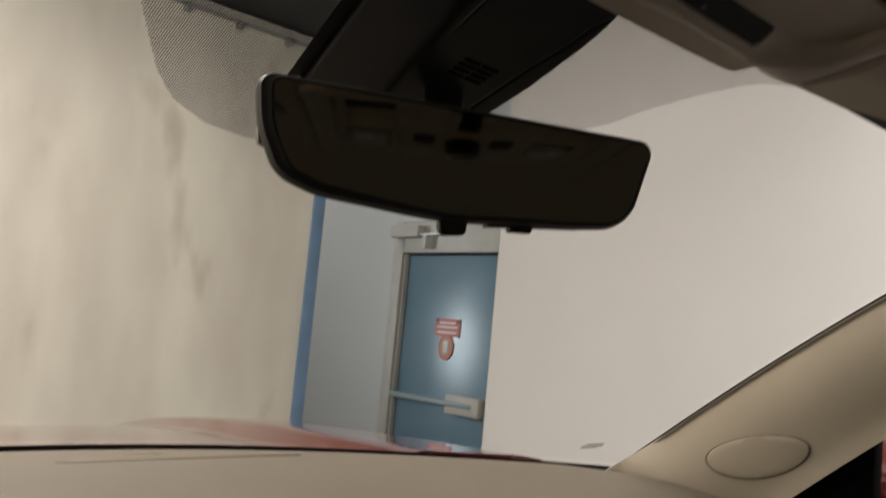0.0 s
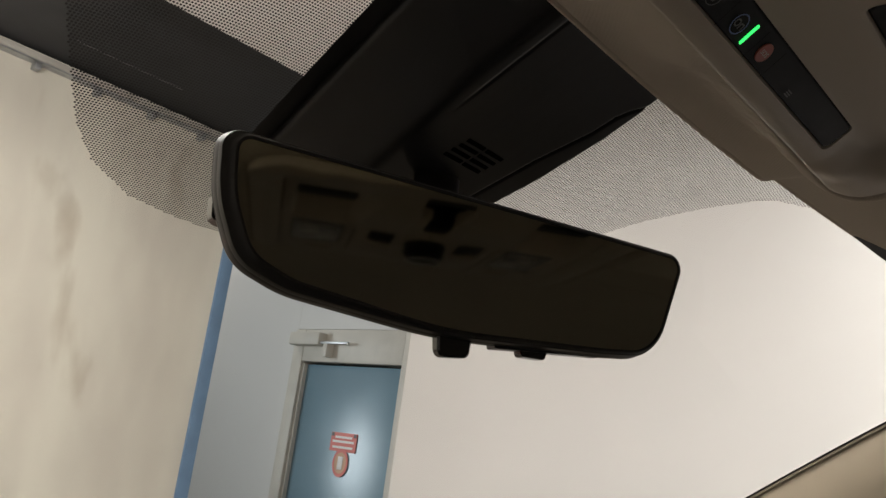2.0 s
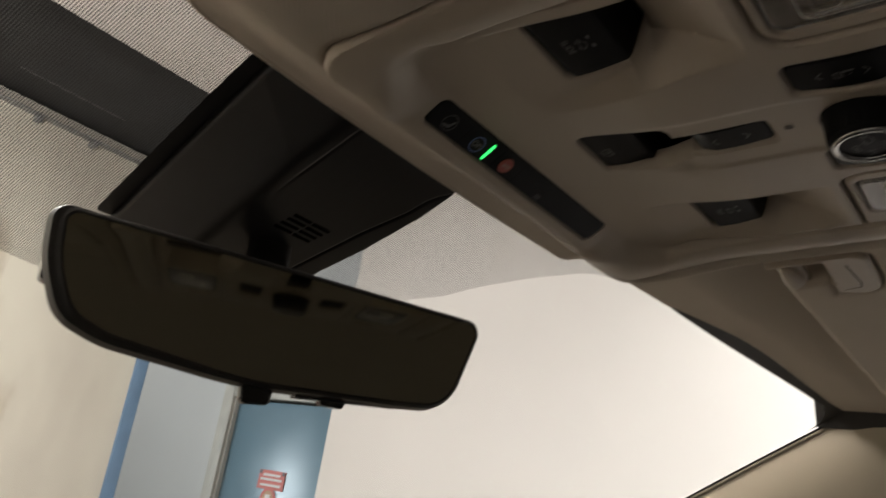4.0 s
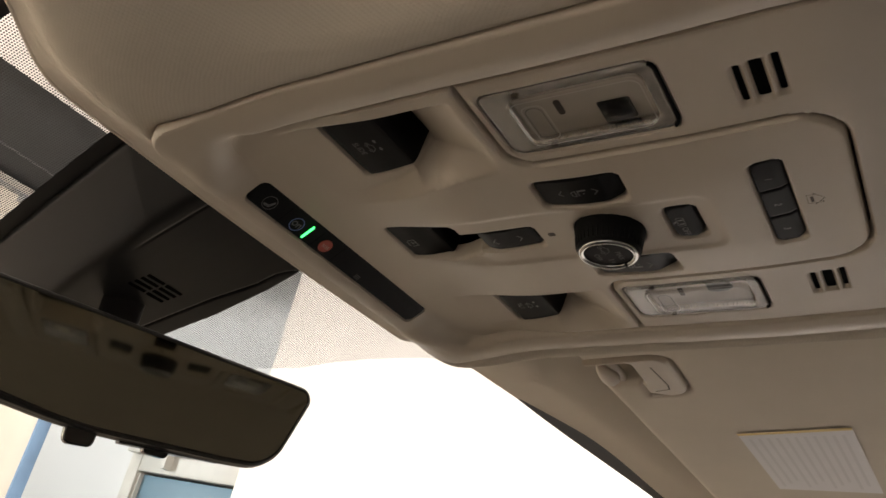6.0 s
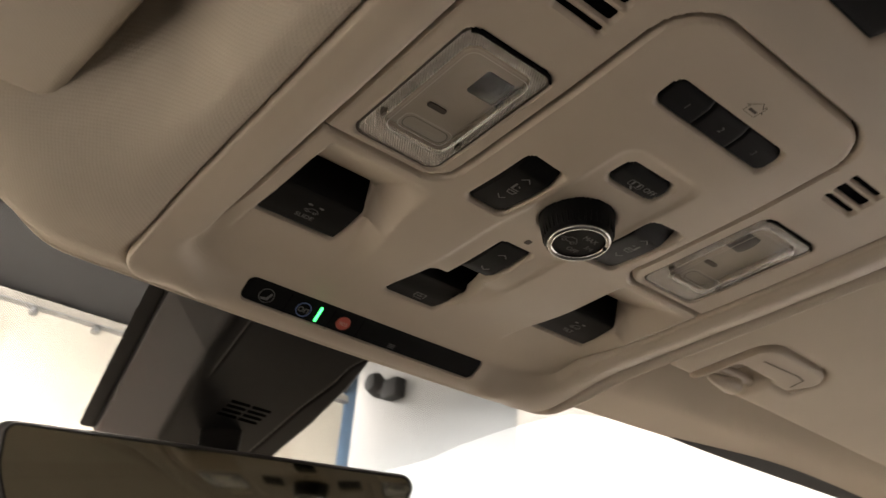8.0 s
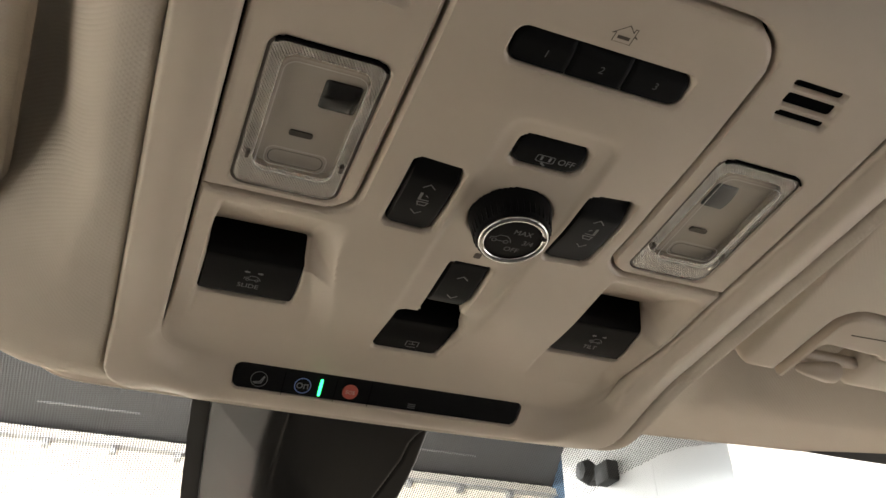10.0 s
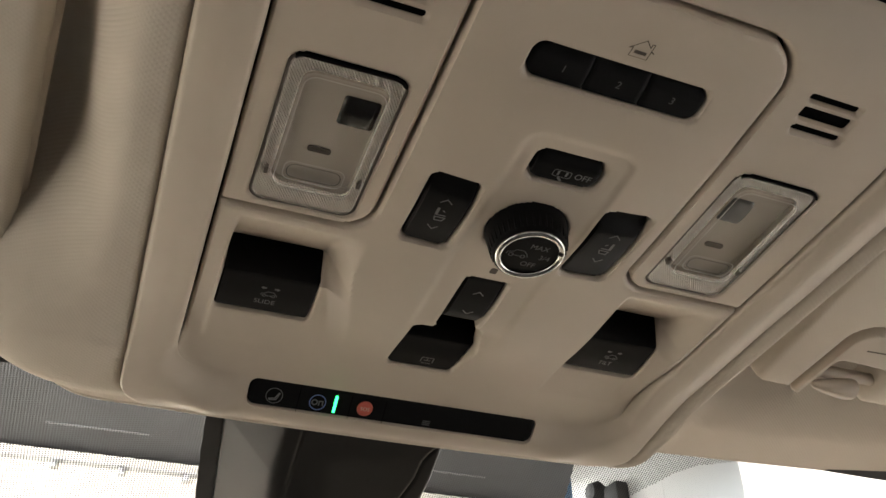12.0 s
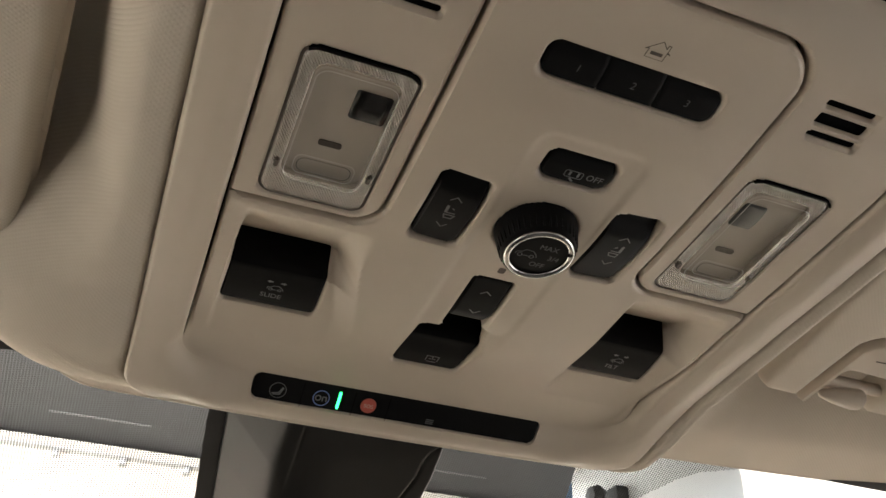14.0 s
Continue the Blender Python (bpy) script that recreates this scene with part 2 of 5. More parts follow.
def polygon(points, r=0.0):
    """Signed distance to a convex polygon given anticlockwise, its corners rounded by r."""
    pts = np.array(points, float)

    def f(x, y):
        out = np.full(np.shape(x), 1e9)
        inside = np.full(np.shape(x), -1e9)
        for (ax, ay), (bx, by) in zip(pts, np.roll(pts, -1, 0)):
            ex, ey = bx - ax, by - ay
            length = math.hypot(ex, ey)
            t = np.clip(((x - ax) * ex + (y - ay) * ey) / length**2, 0, 1)
            out = np.minimum(out, np.hypot(x - ax - t * ex, y - ay - t * ey))
            inside = np.maximum(inside, ((x - ax) * ey - (y - ay) * ex) / length)
        return np.where(inside > 0, out, -out) - r

    return f


def plate(name, f, box, step, height, mat, parent=None, label="", lip=0.0, skirt=0.003, down=True, sharp=40, roll=None):
    """A moulded sheet: the inside of the signed distance f, at the given height, its rim rolled by lip (where roll says so) and turned back by skirt."""
    x0, x1, y0, y1 = box
    xs = np.linspace(x0, x1, max(3, round((x1 - x0) / step) + 1))
    ys = np.linspace(y0, y1, max(3, round((y1 - y0) / step) + 1))
    X, Y = np.meshgrid(xs, ys, indexing="ij")
    mx, my = (X[1:, 1:] + X[:-1, :-1]) / 2, (Y[1:, 1:] + Y[:-1, :-1]) / 2
    used = f(mx, my) < 0
    on = np.zeros(X.shape, bool)
    for a, b in ((0, 0), (1, 0), (0, 1), (1, 1)):
        on[a : a + used.shape[0], b : b + used.shape[1]] |= used
    D = f(X, Y)
    full = np.zeros(X.shape, int)
    for a, b in ((0, 0), (1, 0), (0, 1), (1, 1)):
        full[a : a + used.shape[0], b : b + used.shape[1]] += used
    move = on & ((D > -0.3 * step) | ((full < 4) & (D > -0.95 * step)))
    for _ in range(3):
        d, e = f(X, Y), step * 0.05
        gx, gy = (f(X + e, Y) - f(X - e, Y)) / (2 * e), (f(X, Y + e) - f(X, Y - e)) / (2 * e)
        n = np.maximum(gx**2 + gy**2, 0.25)
        X, Y = np.where(move, X - d * gx / n, X), np.where(move, Y - d * gy / n, Y)
    Z = height(X, Y) * np.ones(X.shape)
    up = 1.0 if down else -1.0
    if lip:
        depth = np.clip(-f(X, Y), 0, lip)
        Z = Z + up * (lip - np.sqrt(np.maximum(lip**2 - (lip - depth) ** 2, 0))) * (1 if roll is None else roll(X, Y))
    index = np.cumsum(on.ravel()).reshape(on.shape) - 1
    verts = [tuple(v) for v in np.stack([X[on], Y[on], Z[on]], -1)]
    i, j = np.nonzero(used)
    quads = np.stack([index[i, j], index[i, j + 1], index[i + 1, j + 1], index[i + 1, j]], -1)
    if not down:
        quads = quads[:, ::-1]
    faces = quads.tolist()
    if skirt:
        count = {}
        for q in faces:
            for a, b in zip(q, q[1:] + q[:1]):
                count[(min(a, b), max(a, b))] = None if (min(a, b), max(a, b)) in count else (a, b)
        rim = {}
        for edge in [e for e in count.values() if e]:
            for v in edge:
                if v not in rim:
                    rim[v] = len(verts)
                    x, y, z = verts[v]
                    verts.append((x, y, z + up * skirt))
            faces.append([edge[1], edge[0], rim[edge[0]], rim[edge[1]]])
    return mesh_object(name, verts, faces, mat, parent, label, sharp=sharp)


def lathe(name, profile, mat, parent=None, label="", around=48, m=None, sharp=35):
    """A turned body: profile of (radius, height) from one end to the other."""
    verts, faces = [], []
    for k in range(around):
        a = 2 * math.pi * k / around
        verts += [(r * math.cos(a), r * math.sin(a), z) for r, z in profile]
    n = len(profile)
    for k in range(around):
        p, q = k * n, (k + 1) % around * n
        faces += [(p + i, q + i, q + i + 1, p + i + 1) for i in range(n - 1)]
    bm = bmesh.new()
    vs = [bm.verts.new(m @ Vector(v) if m else v) for v in verts]
    for f in faces:
        bm.faces.new([vs[i] for i in f])
    bmesh.ops.remove_doubles(bm, verts=bm.verts, dist=1e-6)
    return part(name, bm, mat, parent, label, sharp=sharp)


def strokes(name, lines, width, mat, parent, m, label=""):
    """Printed lines: flat ribbons along polylines, laid by the matrix m."""
    verts, faces = [], []
    for line in lines:
        for (ax, ay), (bx, by) in zip(line, line[1:]):
            dx, dy = bx - ax, by - ay
            s = width / 2 / (math.hypot(dx, dy) or 1)
            ex, ey, nx, ny = dx * s, dy * s, -dy * s, dx * s
            k = len(verts)
            verts += [(ax - ex + nx, ay - ey + ny, 0), (ax - ex - nx, ay - ey - ny, 0), (bx + ex - nx, by + ey - ny, 0), (bx + ex + nx, by + ey + ny, 0)]
            faces.append((k, k + 1, k + 2, k + 3))
    return mesh_object(name, [m @ Vector(v) for v in verts], faces, mat, parent, label, smooth=False)


def lettering(name, text, size, mat, parent, m, label=""):
    """Words in the built-in font as a flat mesh, centred on the matrix m."""
    data = bpy.data.curves.new(name, "FONT")
    data.body, data.size, data.align_x, data.align_y = text, size, "CENTER", "CENTER"
    data.resolution_u = 3
    holder = bpy.data.objects.new(name, data)
    scene.collection.objects.link(holder)
    me = bpy.data.meshes.new_from_object(holder.evaluated_get(bpy.context.evaluated_depsgraph_get()))
    bpy.data.objects.remove(holder)
    bpy.data.curves.remove(data)
    me.transform(m)
    me.materials.clear()
    me.materials.append(mat)
    ob = new(name, me)
    ob.parent = parent
    if label:
        ob["label"] = label
    return ob


def ring_line(cx, cy, rx, ry, n=20):
    return [(cx + rx * math.cos(2 * math.pi * k / n), cy + ry * math.sin(2 * math.pi * k / n)) for k in range(n + 1)]


def loft(rings, closed=True, cap=True):
    """A bmesh skin over rings of equally many points."""
    bm = bmesh.new()
    rows = [[bm.verts.new(p) for p in ring] for ring in rings]
    n = len(rows[0])
    for a, b in zip(rows, rows[1:]):
        for i in range(n if closed else n - 1):
            bm.faces.new((a[i], a[(i + 1) % n], b[(i + 1) % n], b[i]))
    if cap and closed:
        bm.faces.new(rows[0])
        bm.faces.new(rows[-1][::-1])
    return bm


def fillet(points, radii, n=8):
    """A closed outline with every corner rounded."""
    out = []
    pts = [Vector(p) for p in points]
    for i, (p, r) in enumerate(zip(pts, radii)):
        a, b = (pts[i - 1] - p).normalized(), (pts[(i + 1) % len(pts)] - p).normalized()
        half = a.angle(b) / 2
        cut = min(r / math.tan(half), (pts[i - 1] - p).length * 0.49, (pts[(i + 1) % len(pts)] - p).length * 0.49)
        r = cut * math.tan(half)
        centre = p + (a + b).normalized() * (r / math.sin(half))
        s, e = p + a * cut - centre, p + b * cut - centre
        turn = s.angle_signed(e)
        for k in range(n + 1):
            c, d = math.cos(-turn * k / n), math.sin(-turn * k / n)
            out.append((centre.x + s.x * c - s.y * d, centre.y + s.x * d + s.y * c))
    return out


# ---- garage ----
FRONT_Y, FRONT_END, SIDE_X, DOOR_X, SOFFIT_X = 3.44, 2.07, 2.2, 3.47, 1.62
tagged(part("floor", box_bm(-6, 6, -8, 8, -0.2, 0), M_FLOOR, smooth=False), "grey stained concrete garage floor", "floor", kind="structure")
tagged(part("ceiling", box_bm(-6, 6, -8, 2.36, 2.97, 3.3), M_PLASTER, smooth=False), "pale painted garage ceiling", "ceiling", kind="structure")
tagged(part("wall_north_upper", box_bm(-6, FRONT_END, FRONT_Y + 0.004, FRONT_Y + 0.25, 3.052, 4.2), M_DECK, smooth=False), "dark grey painted upper band of the front wall", "wall", kind="structure")
edge_on = [(-6, 2.362), (SOFFIT_X, 2.362), (FRONT_END - 0.005, FRONT_Y - 0.015), (-6, FRONT_Y - 0.015)]
tagged(part("ceiling_soffit", loft([[(x, y, z) for x, y in edge_on] for z in (3.05, 3.14)]), M_DECK, smooth=False), "dark grey soffit over the front wall, cut at a slant", "ceiling", kind="structure")
tagged(part("ceiling_bay", box_bm(-6, 2.15, 2.362, 3.69, 4.202, 4.4), M_PLASTER, smooth=False), "pale high ceiling over the front wall", "ceiling", kind="structure")
tagged(part("ceiling_drop", box_bm(-6, 6, 2.16, 2.36, 3.302, 4.2), M_PLASTER, smooth=False), "pale face over the ceiling edge", "ceiling", kind="structure")
tagged(part("wall_passage_beam", box_bm(1.95, 2.068, 3.692, 7.798, 3.202, 4.2), M_WALL, smooth=False), "white wall over the opening beside the passage", "wall", kind="structure")
tagged(part("wall_north", box_bm(-6, FRONT_END, FRONT_Y, FRONT_Y + 0.25, 0.0, 3.05), M_CONCRETE, smooth=False), "cream wall with brown water stains", "wall", kind="structure")
tagged(part("wall_east", box_bm(SIDE_X, SIDE_X + 0.2, -8, 2.22, 0.0, 2.97), M_WALL, smooth=False), "plain white painted garage wall", "wall", kind="structure")
tagged(part("wall_passage", box_bm(DOOR_X, DOOR_X + 0.2, 4.442, 7.8, 0.0, 4.2), M_WALL, smooth=False), "white wall beside the blue door", "wall", kind="structure")
tagged(part("wall_passage_head", box_bm(DOOR_X, DOOR_X + 0.2, 2.362, 4.440, 2.355, 4.2), M_WALL, smooth=False), "white wall over the blue door", "wall", kind="structure")
tagged(part("wall_passage_south", box_bm(SIDE_X + 0.2, DOOR_X + 0.2, 2.0, 2.158, 0.0, 2.968), M_WALL, smooth=False), "white wall closing the passage", "wall", kind="structure")
tagged(part("wall_passage_jamb", box_bm(DOOR_X, DOOR_X + 0.2, 2.16, 3.33, 0.0, 2.353), M_WALL, smooth=False), "white wall on the hinge side of the door", "wall", kind="structure")
tagged(part("wall_far", box_bm(-6, 6, 7.8, 8, 0.0, 4.2), M_WALL, smooth=False), "plain white end wall", "wall", kind="structure")
tagged(part("wall_west", box_bm(-6.2, -6, -8, 8, 0.0, 3.2), M_WALL, smooth=False), "plain white painted wall", "wall", kind="structure")
tagged(part("wall_south", box_bm(-6, 6, -8.2, -8, 0.0, 3.2), M_WALL, smooth=False), "plain white painted wall", "wall", kind="structure")

tagged(part("ceiling_passage", box_bm(1.95, 6, 3.692, 8, 4.202, 4.4), M_PLASTER, smooth=False), "pale ceiling over the passage", "ceiling", kind="structure")
tagged(part("ceiling_back", box_bm(-6, 2.068, 3.692, 7.798, 3.0, 3.2), M_PLASTER, smooth=False), "pale ceiling behind the front wall", "ceiling", kind="structure")
post = tagged(base("corner_guard", pose(FRONT_END + 0.035, FRONT_Y, 0)), "blue painted steel corner guard on the wall end", "corner guard")
part("plate", box_bm(-0.035, 0.034, -0.012, 0.03, 0, 4.19, 0.004), M_BLUEPOST, post)

rail = tagged(base("wall_rail", pose(0, FRONT_Y - 0.04, 2.99)), "galvanised steel channel along the wall top", "rail")
part("channel", box_bm(-5.9, FRONT_END, -0.005, 0.036, 0.008, 0.040, 0.006), M_FRAME, rail)
part("flange", box_bm(-5.9, FRONT_END, -0.014, 0.036, 0.0, 0.006), M_STEEL, rail)
for x in np.arange(-2.0, 2.0, 0.272):
    part("clip", box_bm(x - 0.014, x + 0.014, -0.010, 0.036, -0.030, -0.001, 0.004), M_STEEL, rail)
for x0, x1 in ((-0.42, -0.02), (1.02, 1.51)):
    slit = tagged(base("slot_strip", pose((x0 + x1) / 2, 3.15, 3.05)), "narrow pale slot strip in the dark soffit", "slot strip", "soffit slots")
    part("strip", box_bm(-(x1 - x0) / 2, (x1 - x0) / 2, -0.007, 0.007, -0.004, 0.004, 0.001), M_SLOT, slit)

twin = tagged(base("emergency_lamp", pose(DOOR_X - 0.06, 5.06, 3.80)), "dark twin headed emergency lamp high on the white wall", "emergency lamp")
part("case", box_bm(-0.05, 0.06, -0.21, -0.02, -0.11, 0.05, 0.02), M_RUBBER, twin)
lathe("head", [(0.0001, 0.02), (0.07, 0.02), (0.095, -0.03), (0.07, -0.09), (0.0001, -0.10)], M_RUBBER, twin, around=24, m=pose(0, 0.10, 0.05, 0, 90, 0))
part("bracket", box_bm(-0.03, 0.06, -0.04, 0.14, -0.05, 0.0, 0.01), M_RUBBER, twin)

door = tagged(base("door_1", pose(DOOR_X, 3.88, 0)), "closed blue steel exit door with a push bar", "door", kind="structure")
part("leaf", box_bm(0.03, 0.075, -0.455, 0.455, 0.01, 2.12, 0.003), M_DOOR, door)
for y0, y1, z0, z1 in ((0.46, 0.56, 0, 2.35), (-0.56, -0.46, 0, 2.35)):
    part("door_frame", box_bm(-0.02, 0.12, y0, y1, z0, z1, 0.006), M_FRAME, door)
    part("stop", box_bm(0.0, 0.05, y0 - 0.018 if y0 > 0 else y1, y0 if y0 > 0 else y1 + 0.018, 0, 2.12), M_FRAME, door)
part("head_frame", box_bm(-0.018, 0.12, -0.46, 0.46, 2.135, 2.35, 0.006), M_FRAME, door)
part("push_bar", box_bm(-0.045, 0.028, -0.36, 0.44, 1.145, 1.180, 0.008), M_DOORBAR, door, "pale blue push bar")
part("latch_case", box_bm(-0.04, 0.03, -0.42, -0.12, 1.10, 1.22, 0.008), M_FRAME, door)
closer = part("door_closer", box_bm(-0.09, -0.016, 0.24, 0.54, 2.235, 2.320, 0.01), M_FRAME, door, "boxy pale door closer")
part("closer_arm", box_bm(-0.075, -0.055, -0.02, 0.24, 2.245, 2.262, 0.004), M_STEEL, closer)
part("arm_foot", box_bm(-0.08, 0.03, 0.16, 0.20, 2.16, 2.245, 0.004), M_FRAME, closer)
sign = tagged(base("door_sign", pose(DOOR_X + 0.026, 3.86, 0)), "red and white warning sign with a round symbol", "sign")
part("board", box_bm(-0.004, 0.002, -0.115, 0.115, 1.585, 1.70), M_SIGNRED, sign)
for z, w in ((1.672, 0.075), (1.645, 0.095), (1.610, 0.09)):
    part("print_bar", box_bm(-0.006, -0.004, -w, w, z - 0.007, z + 0.007), M_SIGNWHITE, sign)
for y in (-0.10, 0.10):
    part("corner_mark", box_bm(-0.006, -0.004, y - 0.012, y + 0.012, 1.675, 1.698), M_SIGNDARK, sign)
turn_out = Matrix(((0, 0, -1, -0.001), (1, 0, 0, 0), (0, 1.25, 0, 1.515), (0, 0, 0, 1)))
lathe("symbol_disc", [(0.0001, 0.003), (0.060, 0.003), (0.060, 0)], M_ORANGE, sign, m=turn_out)
lathe("symbol_ring", [(0.052, 0.0045), (0.068, 0.0045), (0.068, 0.001)], M_SIGNRED, sign, m=turn_out)
part("symbol", box_bm(-0.0075, -0.005, -0.022, 0.022, 1.475, 1.555, 0.002), M_SIGNWHITE, sign)

# Housings made up for the added, unseen lamps.
for (x, y, z), watts, hung in LAMPS:
    fixture = tagged(base("added_lamp", pose(x, y, z)), "unseen white hanging tube lamp added for light" if hung else "unseen white tube lamp added under the garage ceiling", "lamp", "garage lamps")
    if hung:
        part("housing", box_bm(-0.64, 0.64, -0.1, 0.1, -0.05, -0.012, 0.004), M_FRAME, fixture)
        for dx in (-0.5, 0.5):
            part("hanger", box_bm(dx - 0.005, dx + 0.005, -0.005, 0.005, -0.012, 0.47), M_STEEL, fixture)
    else:
        part("housing", box_bm(-0.64, 0.64, -0.1, 0.1, 0.012, 0.04, 0.004), M_FRAME, fixture)

# Housing and pole made up to carry the added cool light.
flood = tagged(base("fill_panel", FLOOD), "unseen cool white panel added to light the door and passage", "lamp")
part("housing", box_bm(-0.48, 0.48, -0.53, 0.53, 0.012, 0.06, 0.008), M_FRAME, flood)
part("pole", box_bm(-0.03, 0.03, 0.5, 2.15, 0.02, 0.06, 0.005), M_FRAME, flood)

# ---- car body ----
TOP_Y, TOP_Z, TOP_DY, TOP_DZ, TOP_X = 0.08, 1.85, 0.09, 0.045, 0.68
FOOT_Y, FOOT_Z, FOOT_DY, FOOT_X = 0.865, 1.435, 0.31, 0.765


def glass_point(u, s, lift=0.0):
    """A place on the windscreen: u from -1 at the left pillar to 1 at the right, s from 0 at the roof to 1 at the cowl."""
    x = u * (TOP_X + (FOOT_X - TOP_X) * s)
    y = (TOP_Y - TOP_DY * u * u) * (1 - s) + (FOOT_Y - FOOT_DY * u * u) * s
    z = (TOP_Z - TOP_DZ * u * u) * (1 - s) + (FOOT_Z - 0.0 * u * u) * s + 0.012 * math.sin(math.pi * s) + 0.030 * math.exp(-((u / 0.33) ** 2)) * max(0.0, 1 - s) ** 1.5
    return Vector((x, y, z)) + Vector((0, 0.47, 0.88)) * lift


def glass_at(x, y):
    """The windscreen's point under a plan position."""
    s = 0.2
    for _ in range(12):
        u = x / (TOP_X + (FOOT_X - TOP_X) * s)
        p = glass_point(u, s)
        s += (y - p.y) / (FOOT_Y - TOP_Y - (FOOT_DY - TOP_DY) * u * u)
    return glass_point(x / (TOP_X + (FOOT_X - TOP_X) * s), s)


def sheet(name, fn, nu, nv, mat, parent=None, label="", thick=0.0, sharp=50, back=None):
    """A surface fn(u, v) over 0..1, with thickness along its normals."""
    verts = [fn(i / nu, j / nv) for i in range(nu + 1) for j in range(nv + 1)]
    faces = [(i * (nv + 1) + j, (i + 1) * (nv + 1) + j, (i + 1) * (nv + 1) + j + 1, i * (nv + 1) + j + 1) for i in range(nu) for j in range(nv)]
    bm = bmesh.new()
    vs = [bm.verts.new(v) for v in verts]
    for f in faces:
        bm.faces.new([vs[i] for i in f])
    if back is not None:
        rear = [bm.verts.new(Vector(v) + back) for v in verts]
        for f in faces:
            bm.faces.new([rear[i] for i in f[::-1]])
        ring = [i * (nv + 1) for i in range(nu + 1)] + [nu * (nv + 1) + j for j in range(1, nv + 1)] + [i * (nv + 1) + nv for i in range(nu - 1, -1, -1)] + list(range(nv - 1, 0, -1))
        for a, b in zip(ring, ring[1:] + ring[:1]):
            bm.faces.new((vs[a], vs[b], rear[b], rear[a]))
    elif thick:
        bmesh.ops.recalc_face_normals(bm, faces=bm.faces)
        bmesh.ops.solidify(bm, geom=bm.faces[:], thickness=thick)
    return part(name, bm, mat, parent, label, sharp=sharp)


windscreen = tagged(base("windscreen", pose(0, TOP_Y, TOP_Z)), "clear car windscreen with a black dotted border", "windscreen")
here = Matrix.Translation((0, -TOP_Y, -TOP_Z))
pane = sheet("pane", lambda u, v: here @ glass_point(2 * u - 1, 1.10 * v - 0.10, 0.004), 36, 24, M_GLASS, windscreen)
pane.visible_shadow = False


def band(name, u0, u1, s0, s1, nu, nv):
    sheet(name, lambda a, b: here @ glass_point(u0 + (u1 - u0) * a, s0 + (s1 - s0) * b, 0.0015), nu, nv, M_FRIT, windscreen)


band("frit_band", 1.000, 1.045, 0.0, 1.05, 4, 30)
band("frit_band", -1.045, -0.994, 0.0, 1.05, 4, 30)
band("frit_band", -0.994, 0.994, 1.011, 1.05, 40, 3)


def frit_corner(a, b):
    """The rounded black corner of the border: b runs from the corner's arc outwards."""
    ang = math.pi / 2 * a
    u, s = 0.994 - 0.045 + 0.045 * math.sin(ang), 0.013 + 0.055 - 0.055 * math.cos(ang)
    cu, cs = 0.996, -0.01
    return here @ glass_point(u + (cu - u) * b, s + (cs - s) * b, 0.0016)


sheet("frit_corner", frit_corner, 10, 3, M_FRIT, windscreen)
sheet("frit_band", lambda a, b: here @ glass_point(0.16 + 0.832 * a, -0.09 + (0.099 + 0.006 * (1 - smoothstep(0.50, 0.92, 0.16 + 0.832 * a))) * b, 0.0015), 40, 2, M_FRIT, windscreen)
band("frit_band", -0.99, -0.42, -0.03, 0.012, 18, 2)
band("frit_band", -0.42, -0.262, -0.06, 0.040, 8, 3)

# dotted border round the mirror cover: small dots in a square grid
OUTLINE = [(-0.30, 0.02), (0.195, 0.02), (0.1975, 0.192), (0.150, 0.250), (0.100, 0.295), (0.040, 0.322), (-0.0364, 0.3314), (-0.067, 0.3281), (-0.0973, 0.3214),
           (-0.1311, 0.3025), (-0.1516, 0.2817), (-0.1668, 0.2614), (-0.1756, 0.2486), (-0.1847, 0.235), (-0.29, 0.08)]
SPREAD = [(0.310, 0.072), (0.267, 0.0935), (0.2536, 0.105), (0.231, 0.1335), (0.2095, 0.1668), (0.1975, 0.192)]
FLARES = [[(0.0, 0.02), (a[0], 0.02), a, b] for a, b in zip(SPREAD, SPREAD[1:])]
field = either(polygon(OUTLINE), *[polygon(f) for f in FLARES])
step_d = 0.00170
gx = np.arange(-0.30, 0.33, step_d)
gy = np.arange(0.05, 0.335, step_d * 0.876)
dots = []
for k, y in enumerate(gy):
    xs = gx
    near = field(xs, np.full(xs.shape, y))
    for x, d in zip(xs, near):
        if d < 0 and not (abs(x) < 0.066 and y < 0.2):
            dots.append((x, y, 0.00064))
dv, df = [], []
for x, y, r in dots:
    p = glass_at(x, y) + Vector((0, 0, 0.0012)) + Vector(here.translation)
    k = len(dv)
    for a in range(6):
        c, s = math.cos(a * math.pi / 3), math.sin(a * math.pi / 3)
        dv.append((p.x + r * c, p.y + r * s * 0.88, p.z - r * s * 0.47))
    df.append(tuple(range(k, k + 6)))
dotted = mesh_object("frit_dots", dv, df, M_FRIT, windscreen, "many small black printed dots", smooth=False)
dotted["kind"] = "stuff"
# maker's stamp on the glass, low by the passenger pillar
stamp = glass_at(0.70, 0.565) + Vector((0, 0, 0.0015)) + here.translation
for k, w in enumerate((0.020, 0.026, 0.022)):
    bm = bmesh.new()
    vs = [bm.verts.new(stamp + Vector((dx * w, -0.006 * k + dy, -(-0.006 * k + dy) * 0.6))) for dx, dy in ((-1, -0.0015), (1, -0.0015), (1, 0.0015), (-1, 0.0015))]
    bm.faces.new(vs)
    part("stamp_bar", bm, M_FAINT, windscreen)

